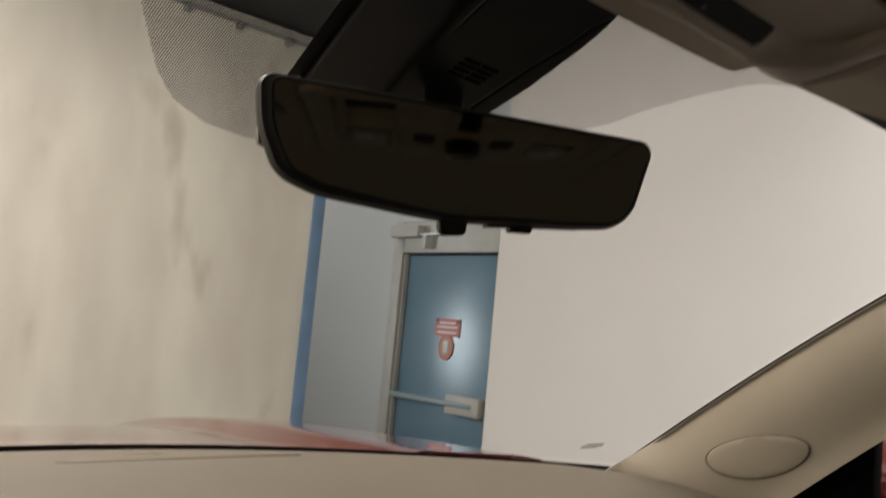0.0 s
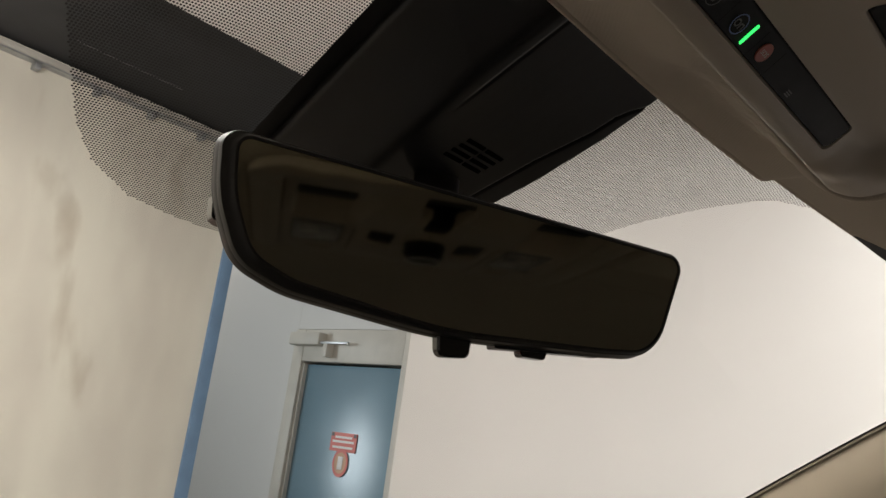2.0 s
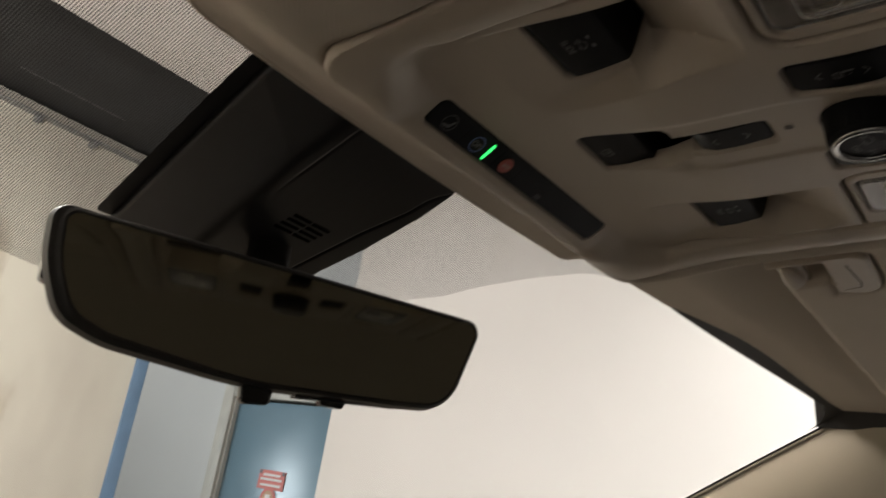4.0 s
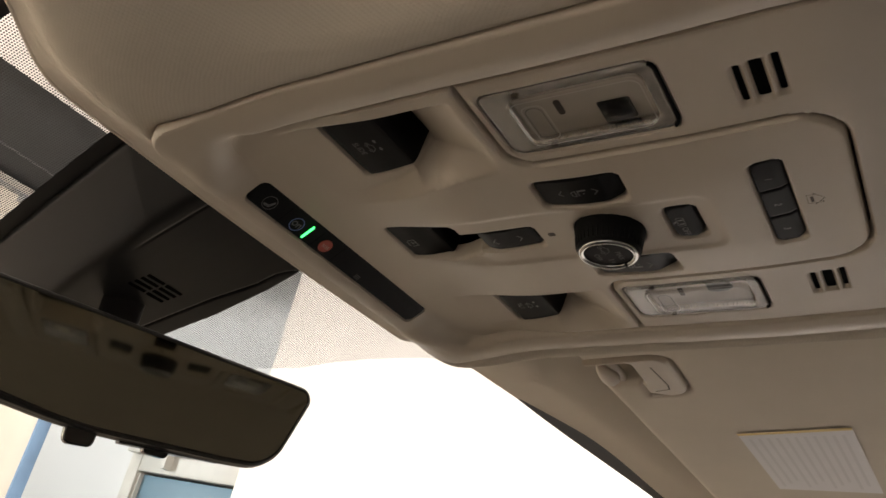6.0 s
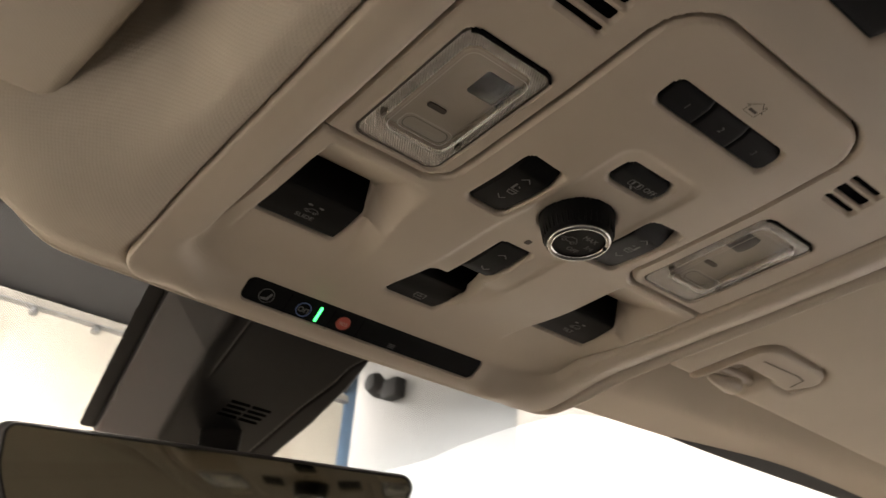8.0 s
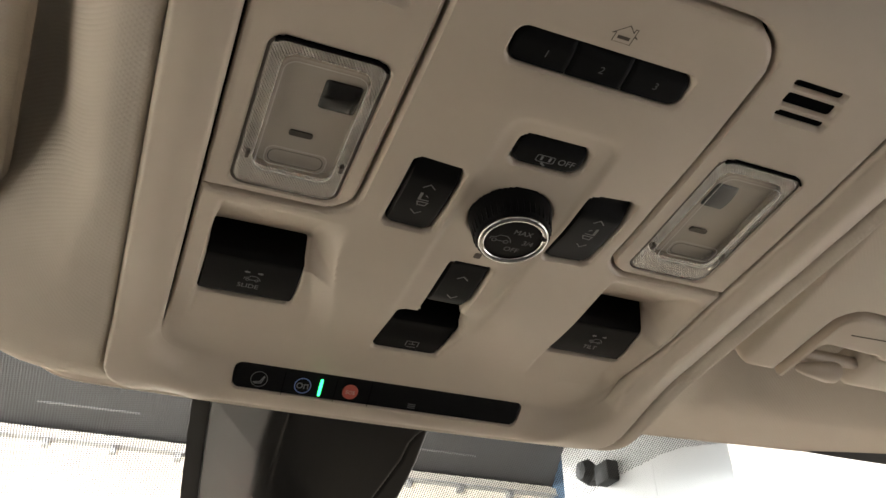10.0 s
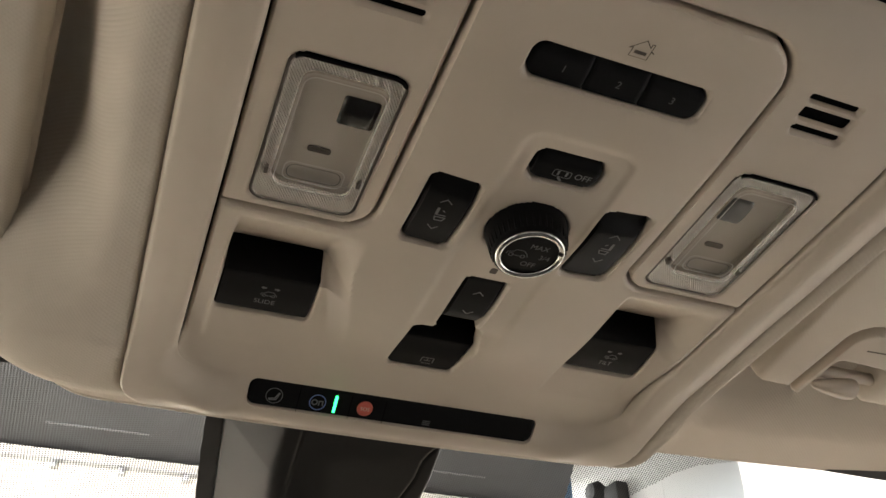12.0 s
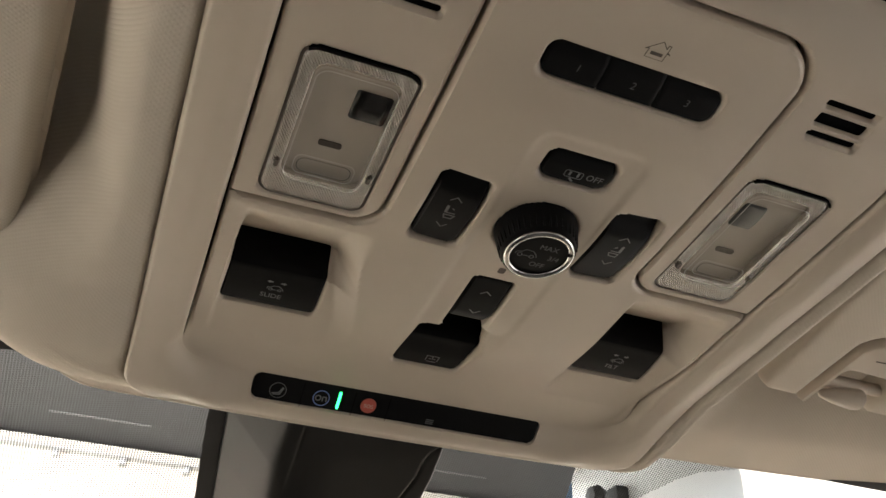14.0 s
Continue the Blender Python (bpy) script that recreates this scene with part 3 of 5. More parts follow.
# roof, pillars, doors and the rest of the shell
roof = tagged(base("car_body", pose(0, 0, 0)), "red painted car body round the cabin", "car")
sheet("roof_skin", lambda u, v: Vector(((2 * u - 1) * 0.72, TOP_Y - TOP_DY * (2 * u - 1) ** 2 - 3.0 * v, 1.955 - 0.09 * (2 * u - 1) ** 2 - 0.05 * (1 - v) ** 10)), 16, 12, M_RIM, roof, "black glass roof", thick=0.01)
sheet("hood", lambda u, v: Vector(((2 * u - 1) * (0.93 - 0.06 * v), 0.93 - 0.30 * (2 * u - 1) ** 2 * (1 - v) + 1.25 * v,
                                   1.392 + 0.028 * smoothstep(0.55, 0.62, abs(2 * u - 1)) * (1 - 0.3 * v) - 0.05 * v - 0.16 * v**4 - 0.06 * smoothstep(0.8, 1.0, abs(2 * u - 1)))),
      60, 16, M_PAINT, roof, thick=0.012)
for side in (1, -1):
    sheet("fender", lambda u, v: Vector((side * (0.935 + 0.07 * u - 0.02 * (1 - u)), 0.4 + 1.7 * v, 1.33 - 0.9 * u**1.5 - 0.04 * v)), 8, 10, M_PAINT, roof, thick=0.01)
    sheet("door_panel", lambda u, v: Vector((side * (0.80 + 0.10 * math.sin(math.pi * u * 0.6)), 0.55 - 3.3 * v, 1.30 - 0.95 * u)), 6, 12, M_DARK, roof, thick=0.06)
    sheet("b_pillar", lambda u, v: Vector((side * (0.66 + 0.14 * v), -0.62 - 0.12 * u, 1.82 - 0.53 * v)), 2, 6, M_DARK, roof, thick=0.03)
    sheet("side_rail", lambda u, v: Vector((side * (0.70 - 0.035 * u), 0.02 - 2.9 * v, 1.80 + 0.06 * u)), 3, 20, M_DARK, roof, thick=0.02)
for side in (1, -1):
    part("sail_panel", box_bm(min(side * 0.80, side * 0.83), max(side * 0.80, side * 0.83), 0.192, 0.315, 1.20, 1.56, 0.006), M_VOID, roof)
sheet("rear_wall", lambda u, v: Vector(((2 * u - 1) * 0.85, -2.85, 0.35 + 0.9 * v)), 2, 2, M_DARK, roof, thick=0.05)
part("cabin_floor", box_bm(-0.85, 0.85, -2.85, 0.75, 0.30, 0.36), M_DARK, roof, smooth=False)
part("firewall", box_bm(-0.85, 0.85, 0.72, 0.78, 0.30, 1.30), M_DARK, roof, smooth=False)

for side in (1, -1):
    sheet("sill_panel", lambda u, v: Vector((side * (0.90 + 0.03 * math.sin(math.pi * u)), -2.75 + 3.1 * v, 0.98 - 0.66 * u)), 8, 14, M_PAINT, roof, thick=0.02)
    for y in (1.32, -1.75):
        tyre_m = pose(side * 0.86, y, 0.385, 0, 90, 0)
        wheel = lathe("wheel", [(0.06, 0.10 * side), (0.20, 0.085 * side), (0.255, 0.10 * side), (0.265, 0.06 * side)], M_STEEL, roof, "grey alloy wheel", 40, tyre_m)
        lathe("tyre", [(0.265, 0.115), (0.33, 0.125), (0.372, 0.105), (0.385, 0.06), (0.385, -0.06), (0.372, -0.105), (0.33, -0.125), (0.265, -0.115)], M_RUBBER, wheel, "black rubber tyre", 48, tyre_m)
        for n in range(5):
            spoke = box_bm(-0.026, 0.026, 0.05, 0.26, -0.012, 0.012, 0.006, 1)
            bmesh.ops.transform(spoke, matrix=tyre_m @ pose(0, 0, 0.10 * side, 0, 0, 72 * n), verts=spoke.verts)
            part("spoke", spoke, M_STEEL, wheel)
sheet("bumper", lambda u, v: Vector(((2 * u - 1) * 0.90, 2.17 - 0.22 * (2 * u - 1) ** 2 + 0.07 * math.sin(math.pi * v), 1.20 - 0.90 * v)), 24, 10, M_PAINT, roof, thick=0.02)

side_mirror = tagged(base("side_mirror", pose(1.06, 0.13, 1.39)), "red door mirror outside the passenger window", "door mirror")
mirror_shell = [[(0.02 + 0.13 * a + 0.11 * math.cos(t) * k, 0.05 * a + 0.06 * math.sin(q) * k, 0.06 + 0.075 * math.sin(t) * k) for t in np.linspace(0, 2 * math.pi, 20, endpoint=False)]
                for a, k, q in ((0.0, 0.9, 0), (0.0, 1.0, 0.4), (0.3, 0.92, 0.9), (0.5, 0.6, 1.4), (0.55, 0.15, 1.57))]
part("shell", loft([[(x, y + 0.07 * i, z) for x, y, z in ring] for i, ring in enumerate(mirror_shell)]), M_PAINT, side_mirror)
part("foot", box_bm(-0.13, 0.03, 0.03, 0.10, -0.02, 0.03, 0.01), M_RUBBER, side_mirror)

# dashboard
dash = tagged(base("dashboard", pose(0, 0.5, 1.4)), "tan padded dashboard with a defroster slot", "dashboard")


def dash_point(u, v):
    w = 2 * u - 1
    front = FOOT_Y - FOOT_DY * w * w
    y = front - 0.012 - 0.52 * v
    z = 1.428 + 0.012 * math.sin(math.pi * min(v * 1.6, 1)) - 0.02 * v - 0.16 * smoothstep(0.72, 1.0, v) - 0.03 * smoothstep(0.9, 1.0, abs(w))
    return Vector((w * 0.80, y - 0.5, z - 1.4))


sheet("top_pad", dash_point, 48, 30, M_DASH, dash, thick=0.02)
part("defroster_slot", box_bm(-0.02, 0.30, 0.235, 0.255, 0.028, 0.036, 0.003), M_DASH, dash, "long narrow slot grille")
part("sensor_cover", box_bm(0.075, 0.125, 0.275, 0.305, 0.026, 0.034, 0.003), M_DASH, dash, "small tan sensor cover")
cowl = tagged(base("cowl_seal", pose(0, 0.9, 1.404)), "black rubber cowl strip under the windscreen", "cowl")
sheet("strip", lambda u, v: Vector(((2 * u - 1) * 0.78, FOOT_Y - FOOT_DY * (2 * u - 1) ** 2 - 0.9 + 0.10 * v - 0.008, 0.018 - 0.030 * v)), 40, 3, M_RUBBER, cowl, thick=0.006)


def pillar(side):
    thing = tagged(base("pillar_trim", pose(side * 0.7, 0.2, 1.6)), "beige windscreen pillar trim with an oval cover", "pillar trim", "pillar trims")

    def f(u, v):
        """u along the pillar from the roof down, v across it from the glass towards the side window."""
        s = -0.06 + 1.10 * u
        p = glass_point(side * 1.0, s)
        wide = 0.110 + 0.055 * u
        bulge = 0.022 * math.sin(math.pi * min(1, v * 1.15))
        q = p + Vector((side * (0.003 + 0.030 * v), -wide * v * 0.9, -wide * 0.6 * v)) + Vector((-side * 0.6, -0.3, 0.4)) * bulge
        flare = 0.040 * smoothstep(0.80, 0.97, u) ** 2 * (1 - v) ** 2
        return q + Vector((-side * (0.7 + flare), -0.2 - 0.3 * flare, -1.6))

    sheet("trim", f, 40, 12, M_TRIM, thing, back=Vector((side * 0.006, 0.004, -0.002)))
    n = Vector((-side * 0.62, -0.62, 0.45)).normalized()

    def oval(a, r):
        """A place on the trim inside the oval cover: a round it, r from its middle to its edge."""
        u = 0.737 + 0.088 * r * math.cos(a)
        v = 0.61 + r * (-0.12 * math.cos(a) + 0.19 * math.sin(a) * (1 + 0.15 * math.cos(a)))
        return f(u, v)

    steps = [2 * math.pi * i / 40 for i in range(40)]
    part("oval_cover", loft([[oval(a, r) + n * h for a in steps] for r, h in ((1.0, 0.0006), (0.985, 0.0017), (0.96, 0.0022), (0.7, 0.0024), (0.4, 0.0024), (0.1, 0.0024))]), M_TRIM, thing, "oval speaker cover", sharp=30)
    part("cover_groove", loft([[oval(a, r) + n * 0.0011 for a in steps] for r in (1.0, 1.035)], cap=False), M_ETCH, thing)
    bm = bmesh.new()
    line = [glass_point(side * 1.0, s) + Vector((-side * 0.7, -0.2, -1.6)) for s in np.linspace(0, 1, 30)]
    rows = [(bm.verts.new(p + Vector((side * 0.006, 0, -0.002))), bm.verts.new(p + Vector((-side * 0.0005, 0, -0.004)))) for p in line]
    for (a, b), (c, d) in zip(rows, rows[1:]):
        bm.faces.new((a, b, d, c))
    part("rubber_edge", bm, M_RUBBER, thing)


pillar(1)
pillar(-1)

# ---- headliner ----
TILT_C, Z_C = radians(-5.43), 1.7995
COS_C, SIN_C = math.cos(TILT_C), math.sin(TILT_C)
CONSOLE = pose(0, 0, Z_C, -5.43, 0, 0)


def knee(s, w=0.0022):
    """A soft hinge: nought below 0, and s above it."""
    return w * np.logaddexp(0, s / w)


RECESS = rrect(-0.1203, 0.1203, -0.33, -0.0063, 0.021)


def bend(v, x=0.0, proud=0.0):
    """The console's depth: turned up at the rear, and towards the front a shallow tray, from which a rounded fillet runs out to the lip."""
    closed = smoothstep(-0.050, -0.026, v)
    amp = 0.0048 * smoothstep(-0.100, -0.035, v)
    corner = smoothstep(0.085, 0.118, np.abs(x - 0.0023))
    slope = 4.7 - (4.0 - 1.0 * corner) * closed
    climb = slope * knee(RECESS(x - 0.0023, v) + proud, 0.0004 + 0.0016 * closed)
    cap = amp + (0.0175 - 0.0050 * corner - amp) * smoothstep(-0.065, 0.016, v) + 1e-9
    rise = climb * cap / (climb**3 + cap**3) ** (1 / 3)
    return 12.0 * np.minimum(0, v + 0.262) ** 2 + amp - rise + 0.46 * knee(v - 0.009) * (1 - 0.5 * smoothstep(0.100, 0.130, np.abs(x)))


def half_width(v):
    return 0.1430 - 3.0 * np.minimum(0, v + 0.245) ** 2


outer_box = rrect(-0.143, 0.143, -0.3125, 0.0195, 0.022)


def console_outer(x, v):
    return outer_box((x - 0.003) * 0.143 / half_width(v), v)


def edge_y(x):
    return 0.072 - 0.08 * (x / 0.68) ** 2 + 0.018 * smoothstep(0.165, 0.23, x) * (1 - smoothstep(0.44, 0.66, x))


def raw_bed(x, y):
    """The headliner's height: a roof shell, a low front lip, and a roll of cloth round the console."""
    lip_z = 1.8145 + 0.0150 * smoothstep(0.158, 0.205, x) + 0.0085 * smoothstep(0.165, 0.23, x) * (1 - smoothstep(0.44, 0.66, x)) + 0.0262 * smoothstep(0.158, 0.212, -x) - 0.022 * (x / 0.68) ** 4
    crown = 1.900 - 0.045 * (x / 0.68) ** 2 - 0.03 * smoothstep(-0.5, -2.6, y)
    roof_z = crown + (lip_z - crown) * smoothstep(-0.18, -0.045, y - edge_y(x))
    v = np.clip(y / COS_C, -0.3125, 0.0195)
    con_z = Z_C + v * SIN_C + bend(v, x, 0.002) * COS_C + 0.49 * np.maximum(0, y - 0.0195) + 0.0030 * smoothstep(-0.030, 0.010, y)
    d = console_outer(x, y / COS_C)
    reach = 0.048 + 0.10 * smoothstep(-0.12, -0.02, y) * (1 - smoothstep(0.01, 0.07, y))
    far = 0.012 * smoothstep(-0.005, 0.020, y)
    s = np.where(x < 0, 1 - smoothstep(0.018, reach, d), 1 - smoothstep(0.0118, 0.0155 + 0.5 * far, d))
    s = s * (1 - 0.5 * smoothstep(-0.31, -0.36, y) * smoothstep(0.0, 0.03, d))
    return roof_z + (con_z + 0.001 - roof_z) * s - 0.003 * np.exp(-(((d - np.where(x < 0, 0.014, 0.0066)) / np.where(x < 0, 0.010, 0.0048)) ** 2)) * np.where(x < 0, smoothstep(0.0, -0.04, y), 1.45 * smoothstep(0.050, 0.0, y))


def bed(x, y):
    """The cloth lies soft: the mean of the shape round each place."""
    near = [(0, 0), (0.009, 0), (-0.009, 0), (0, 0.009), (0, -0.009), (0.0065, 0.0065), (-0.0065, 0.0065), (0.0065, -0.0065), (-0.0065, -0.0065)]
    soft = 1 - 0.78 * smoothstep(0.04, 0.12, x)
    return sum(raw_bed(x + g * soft * dx, y + g * soft * dy) for dx, dy in near for g in (0.7, 1.5)) / 18 + 0.0055 * smoothstep(0.0020, -0.0020, console_outer(x, y / COS_C))


def lining(x, y):
    d = np.maximum.reduce([np.abs(x) - 0.675, y - edge_y(x), -0.46 - y])
    return np.maximum(d, -console_outer(x, y / COS_C) - 0.0045)


headliner = tagged(base("headliner", pose(0, 0, 0)), "beige woven cloth headliner rolled round the console", "headliner", kind="structure")
plate("front_cloth", lining, (-0.68, 0.68, -0.46, 0.10), 0.0020, bed, M_CLOTH, headliner, lip=0.0030, skirt=0.012, sharp=60)
sheet("rear_cloth", lambda u, v: Vector(((2 * u - 1) * 0.68, -0.458 - 2.4 * v, float(bed(np.array((2 * u - 1) * 0.68), np.array(-0.46 - 2.4 * v))))), 30, 30, M_CLOTH, headliner)


edge_rings = []
for x in np.linspace(-0.672, 0.672, 240):
    y = float(edge_y(x)) - 0.0015
    z = float(bed(np.array(x), np.array(y))) + 0.0030
    edge_rings.append([(x, y + 0.0034 * math.cos(t), z + 0.0034 * math.sin(t)) for t in np.linspace(0, 2 * math.pi, 12, endpoint=False)])
part("front_edge", loft(edge_rings), M_CLOTH, headliner, "rolled cloth edge along the windscreen")


def visor(side, x_in, y_front, label):
    """A folded sun visor; the passenger's (side 1) has its corner frame and clip. Built about (0.4, -0.15)."""
    thing = tagged(base("sun_visor", pose(side * 0.4, -0.15, 1.838)), label, "sun visor", "sun visors")

    def z(x, y):
        return -0.12 * (y + 0.023) - 0.04 * x - 0.004

    w = x_in - 0.4
    shape = polygon([(w + 0.012, y_front + 0.138), (w - 0.006, -0.105), (0.225, -0.112), (0.225, y_front + 0.128)], 0.012)
    notch = rrect(-0.1675, -0.1260, 0.0635, 0.20, 0.004)
    frame_box = rrect(-0.1725, -0.1020, 0.0365, 0.30, 0.013)
    frame_part = less(frame_box, rrect(-0.1265, 0.0, 0.0660, 0.40, 0.003), polygon([(-0.112, 0.070), (-0.100, 0.046), (0.0, 0.046), (0.0, 0.070)][::-1]))
    body = less(shape, notch, grown(frame_part, 0.0006)) if side > 0 else shape
    plate("body", lambda x, y: body(x * side, y), (-0.26, 0.26, -0.14, 0.14), 0.0022, lambda x, y: z(x * side, y), M_VISOR, thing, lip=0.007, skirt=0.012, sharp=60)
    rim = lambda x, y: z(x * side, y) + 0.010
    plate("stitched_edge", lambda x, y: less(grown(shape, 0.0022), grown(shape, -0.004))(x * side, y), (-0.26, 0.26, -0.14, 0.14), 0.0030, rim, M_SHELL, thing, "beige edge piping", lip=0.002, skirt=0.004)
    if side > 0:
        raised = less(both(frame_part, grown(shape, -0.0005)), notch)
        plate("corner_frame", raised, (-0.18, -0.086, 0.028, 0.100), 0.0010, lambda x, y: z(x, y) - 0.0014, M_SHELL, thing, "moulded beige corner frame", lip=0.0022, skirt=0.008)
        strokes("finger_groove", [[(-0.1592, 0.0508), (-0.1250, 0.0478), (-0.1165, 0.0490), (-0.1140, 0.0600)]], 0.0011, M_ETCH, thing, pose(0, 0, z(-0.135, 0.050) - 0.0017, math.degrees(math.atan(-0.12)), math.degrees(math.atan(0.04)), 0) @ pose(0.0, 0.0, 0.12 * 0.05 - 0.04 * 0.135))
        bm = bmesh.new()
        bmesh.ops.create_cone(bm, cap_ends=True, segments=16, radius1=0.0038, radius2=0.0038, depth=0.050, matrix=pose(-0.140, 0.0835, z(-0.13, 0.08) + 0.007, 0, 90, 0))
        part("pivot_rod", bm, M_SHELL, thing)
        hook = [[(-0.1670 + 0.0290 * a, 0.0880 - 0.0015 * a + (0.0015 + 0.0066 * a**0.6) * math.sin(t) * k, z(-0.15, 0.085) - 0.0005 + (0.003 + 0.004 * a) * math.cos(t) * k) for t in np.linspace(0, 2 * math.pi, 18, endpoint=False)]
                for a, k in ((0, 0.4), (0.05, 0.8), (0.25, 0.95), (0.55, 1.0), (0.82, 1.0), (0.94, 0.88), (1.0, 0.5))]
        part("clip", loft(hook), M_SHELL, thing, "moulded beige visor clip")
    return thing, z


visor_right, visor_z = visor(1, 0.196, -0.050, "folded beige cloth sun visor with a printed label")
visor(-1, 0.196, -0.043, "folded beige cloth sun visor above the driver")
LABEL = [(-0.0115, 0.0225), (0.150, 0.0170), (0.166, -0.0720), (-0.018, -0.0660)]


def on_label(a, b, lift):
    """A place on the visor's label: a along its print lines, b across them."""
    (x0, y0), (x1, y1), (x2, y2), (x3, y3) = LABEL
    x = (x0 * (1 - a) + x1 * a) * (1 - b) + (x3 * (1 - a) + x2 * a) * b
    y = (y0 * (1 - a) + y1 * a) * (1 - b) + (y3 * (1 - a) + y2 * a) * b
    return Vector((x, y, visor_z(x, y) - lift))


def label_patch(name, a0, a1, b0, b1, lift, mat, parent):
    bm = bmesh.new()
    bm.faces.new([bm.verts.new(on_label(a, b, lift)) for a, b in ((a0, b0), (a1, b0), (a1, b1), (a0, b1))])
    return part(name, bm, mat, parent, smooth=False)


airbag_label = label_patch("label", 0, 1, 0, 1, 0.0008, M_PAPER, visor_right)
airbag_label["label"] = "white printed warning label with an ochre band"
label_patch("ochre_band", 0.0, 0.035, 0, 1, 0.0012, M_OCHRE, airbag_label)
for k in range(11):
    b = 0.07 + 0.082 * k
    label_patch("print_bar", 0.09, 0.93 - 0.12 * ((k * 7) % 3) / 2, b, b + 0.03, 0.0012, M_GREYINK, airbag_label)

# ---- overhead console ----
console = tagged(base("overhead_console", CONSOLE), "beige overhead console with black switches and map lamps", "overhead console")
INNER = rrect(-0.1203, 0.1203, -0.33, -0.0092, 0.019)
REAR_CUT = rrect(-0.1203, 0.1203, -0.3085, 0.05, 0.024)
TEE_L, TEE_R, SEAM_V = -0.0592, 0.0570, -0.1345


def inside(x, v):
    """The panel within the surround, a little narrower at the rear."""
    w = (x - 0.0023) * 0.1203 / (0.1203 - 3.3 * np.minimum(0, v + 0.250) ** 2)
    return np.maximum(INNER(w, v), REAR_CUT(w, v))


REARWARD = rrect(-0.20, 0.20, -0.20, 0.10, 0.001)
SIDES = (rrect(-0.40, TEE_L, -0.60, SEAM_V, 0.014), rrect(TEE_R, 0.40, -0.60, SEAM_V, 0.014))
tee = less(both(either(rrect(TEE_L, TEE_R, -0.2668, 0.30, 0.020), REARWARD), inside), *SIDES)

HOLES = {
    "seat_left": rrect(-0.0464, -0.0256, -0.1770, -0.1362, 0.0042),
    "seat_right": rrect(0.0258, 0.0482, -0.1795, -0.1362, 0.0042),
    "off": rrect(-0.0142, 0.0146, -0.2012, -0.1864, 0.0046),
    "home": rrect(-0.0348, 0.0330, -0.2412, -0.2278, 0.0046),
    "slide": rrect(-0.1074, -0.0655, -0.0942, -0.0588, 0.0035),
    "tilt": rrect(0.0685, 0.1102, -0.0945, -0.0592, 0.0035),
    "shade": rrect(-0.0092, 0.0106, -0.1206, -0.080, 0.0028),
    "screen": polygon([(-0.0145, -0.0760), (0.0108, -0.0790), (0.0160, -0.0610), (0.0125, -0.0412), (-0.0150, -0.0410)], 0.0035),
}
KNOB = (0.0007, -0.1577)
knob_hole = disc(*KNOB, 0.0164)
LENS_X = {"left": (-0.1080, -0.0672), "right": (0.0668, 0.1064)}
LENS = {key: rrect(x0, x1, -0.2110, -0.1398, 0.0055) for key, (x0, x1) in LENS_X.items()}


def slots(x0, x1, rows, r=0.0011):
    return [rrect(x0 + 0.0011 * i, x1 + 0.0011 * i, v - h / 2, v + h / 2, r) for i, (v, h) in enumerate(rows)]


SMALL = ((-0.2500, 0.0026), (-0.2432, 0.0047), (-0.2364, 0.0026))
LARGE = ((-0.2885, 0.0046), (-0.2942, 0.0040), (-0.2990, 0.0034), (-0.3030, 0.0024))
vents = slots(0.0694, 0.0912, SMALL) + slots(-0.0958, -0.0738, SMALL) + slots(0.050, 0.084, LARGE) + slots(-0.0870, -0.0510, LARGE)
MIC = polygon([(-0.019, -0.291), (-0.022, -0.297), (-0.016, -0.3035), (0.015, -0.3035), (0.019, -0.298), (0.011, -0.291)], 0.0015)


CHANNEL = rrect(-0.0215, 0.0235, -0.2080, 0.02, 0.007)


def surf(x, v, proud=0.0):
    """The panel's broad shape: a crown round the dial, falling into a tray behind the front lip."""
    swell = smoothstep(-0.262, -0.205, v) * (1 - 0.6 * smoothstep(-0.165, -0.125, v)) * (1 - smoothstep(-0.085, -0.040, v))
    return bend(v, x, proud) - swell * (0.0050 - 0.0040 * smoothstep(0.020, 0.075, np.abs(x)))


def face(x, v):
    """The switch panel's relief: sunken bays round the two roof switches, and a shallow middle channel."""
    reach = 0.0635 - 0.012 * smoothstep(-0.115, -0.05, v)
    driver = np.clip((-x - reach + 0.0070) / 0.0105, 0, 1) * smoothstep(-0.1095, -0.1075, x)
    passenger = smoothstep(0.0664, 0.0684, x) * np.clip((0.1190 - x) / 0.0095, 0, 1)
    side = driver + passenger
    bay = side * np.interp(v, (-0.1290, -0.1270, -0.0952, -0.0932, -0.0850, -0.0600, -0.0350), (0.0, 0.0010, 0.0200, 0.0205, 0.0068, 0.0030, 0.0))
    channel = 0.0009 * (1 - smoothstep(-0.0020, 0.0018, CHANNEL(x, v))) * (1 - smoothstep(-0.10, -0.05, v))
    dish = 0.0016 * np.exp(-(((x - 0.0165) / 0.010) ** 2 + ((v + 0.0800) / 0.007) ** 2))
    return surf(x, v) + bay + channel + dish


box_c = (-0.145, 0.145, -0.315, 0.035)
BAR = rrect(-0.0790, 0.0812, -0.0072, 0.0068, 0.0042)


def bezel_face(x, v):
    crown = -0.0024 * np.exp(-(((np.abs(x - 0.0027) - 0.1312) / 0.009) ** 2)) * smoothstep(0.012, -0.06, v)
    return surf(x, v, 0.0015 * open_seam(x, v)) + crown


def open_seam(x, v):
    """1 where the panel stands clear of the surround, 0 along the front, where the two run into one another."""
    return 1 - smoothstep(-0.046, -0.022, v)


def open_rim(x, v):
    return np.maximum(open_seam(x, v), smoothstep(0.006, 0.001, -console_outer(x, v)))


def seam_out(x, v):
    return inside(x, v) - 0.0004 * open_seam(x, v)


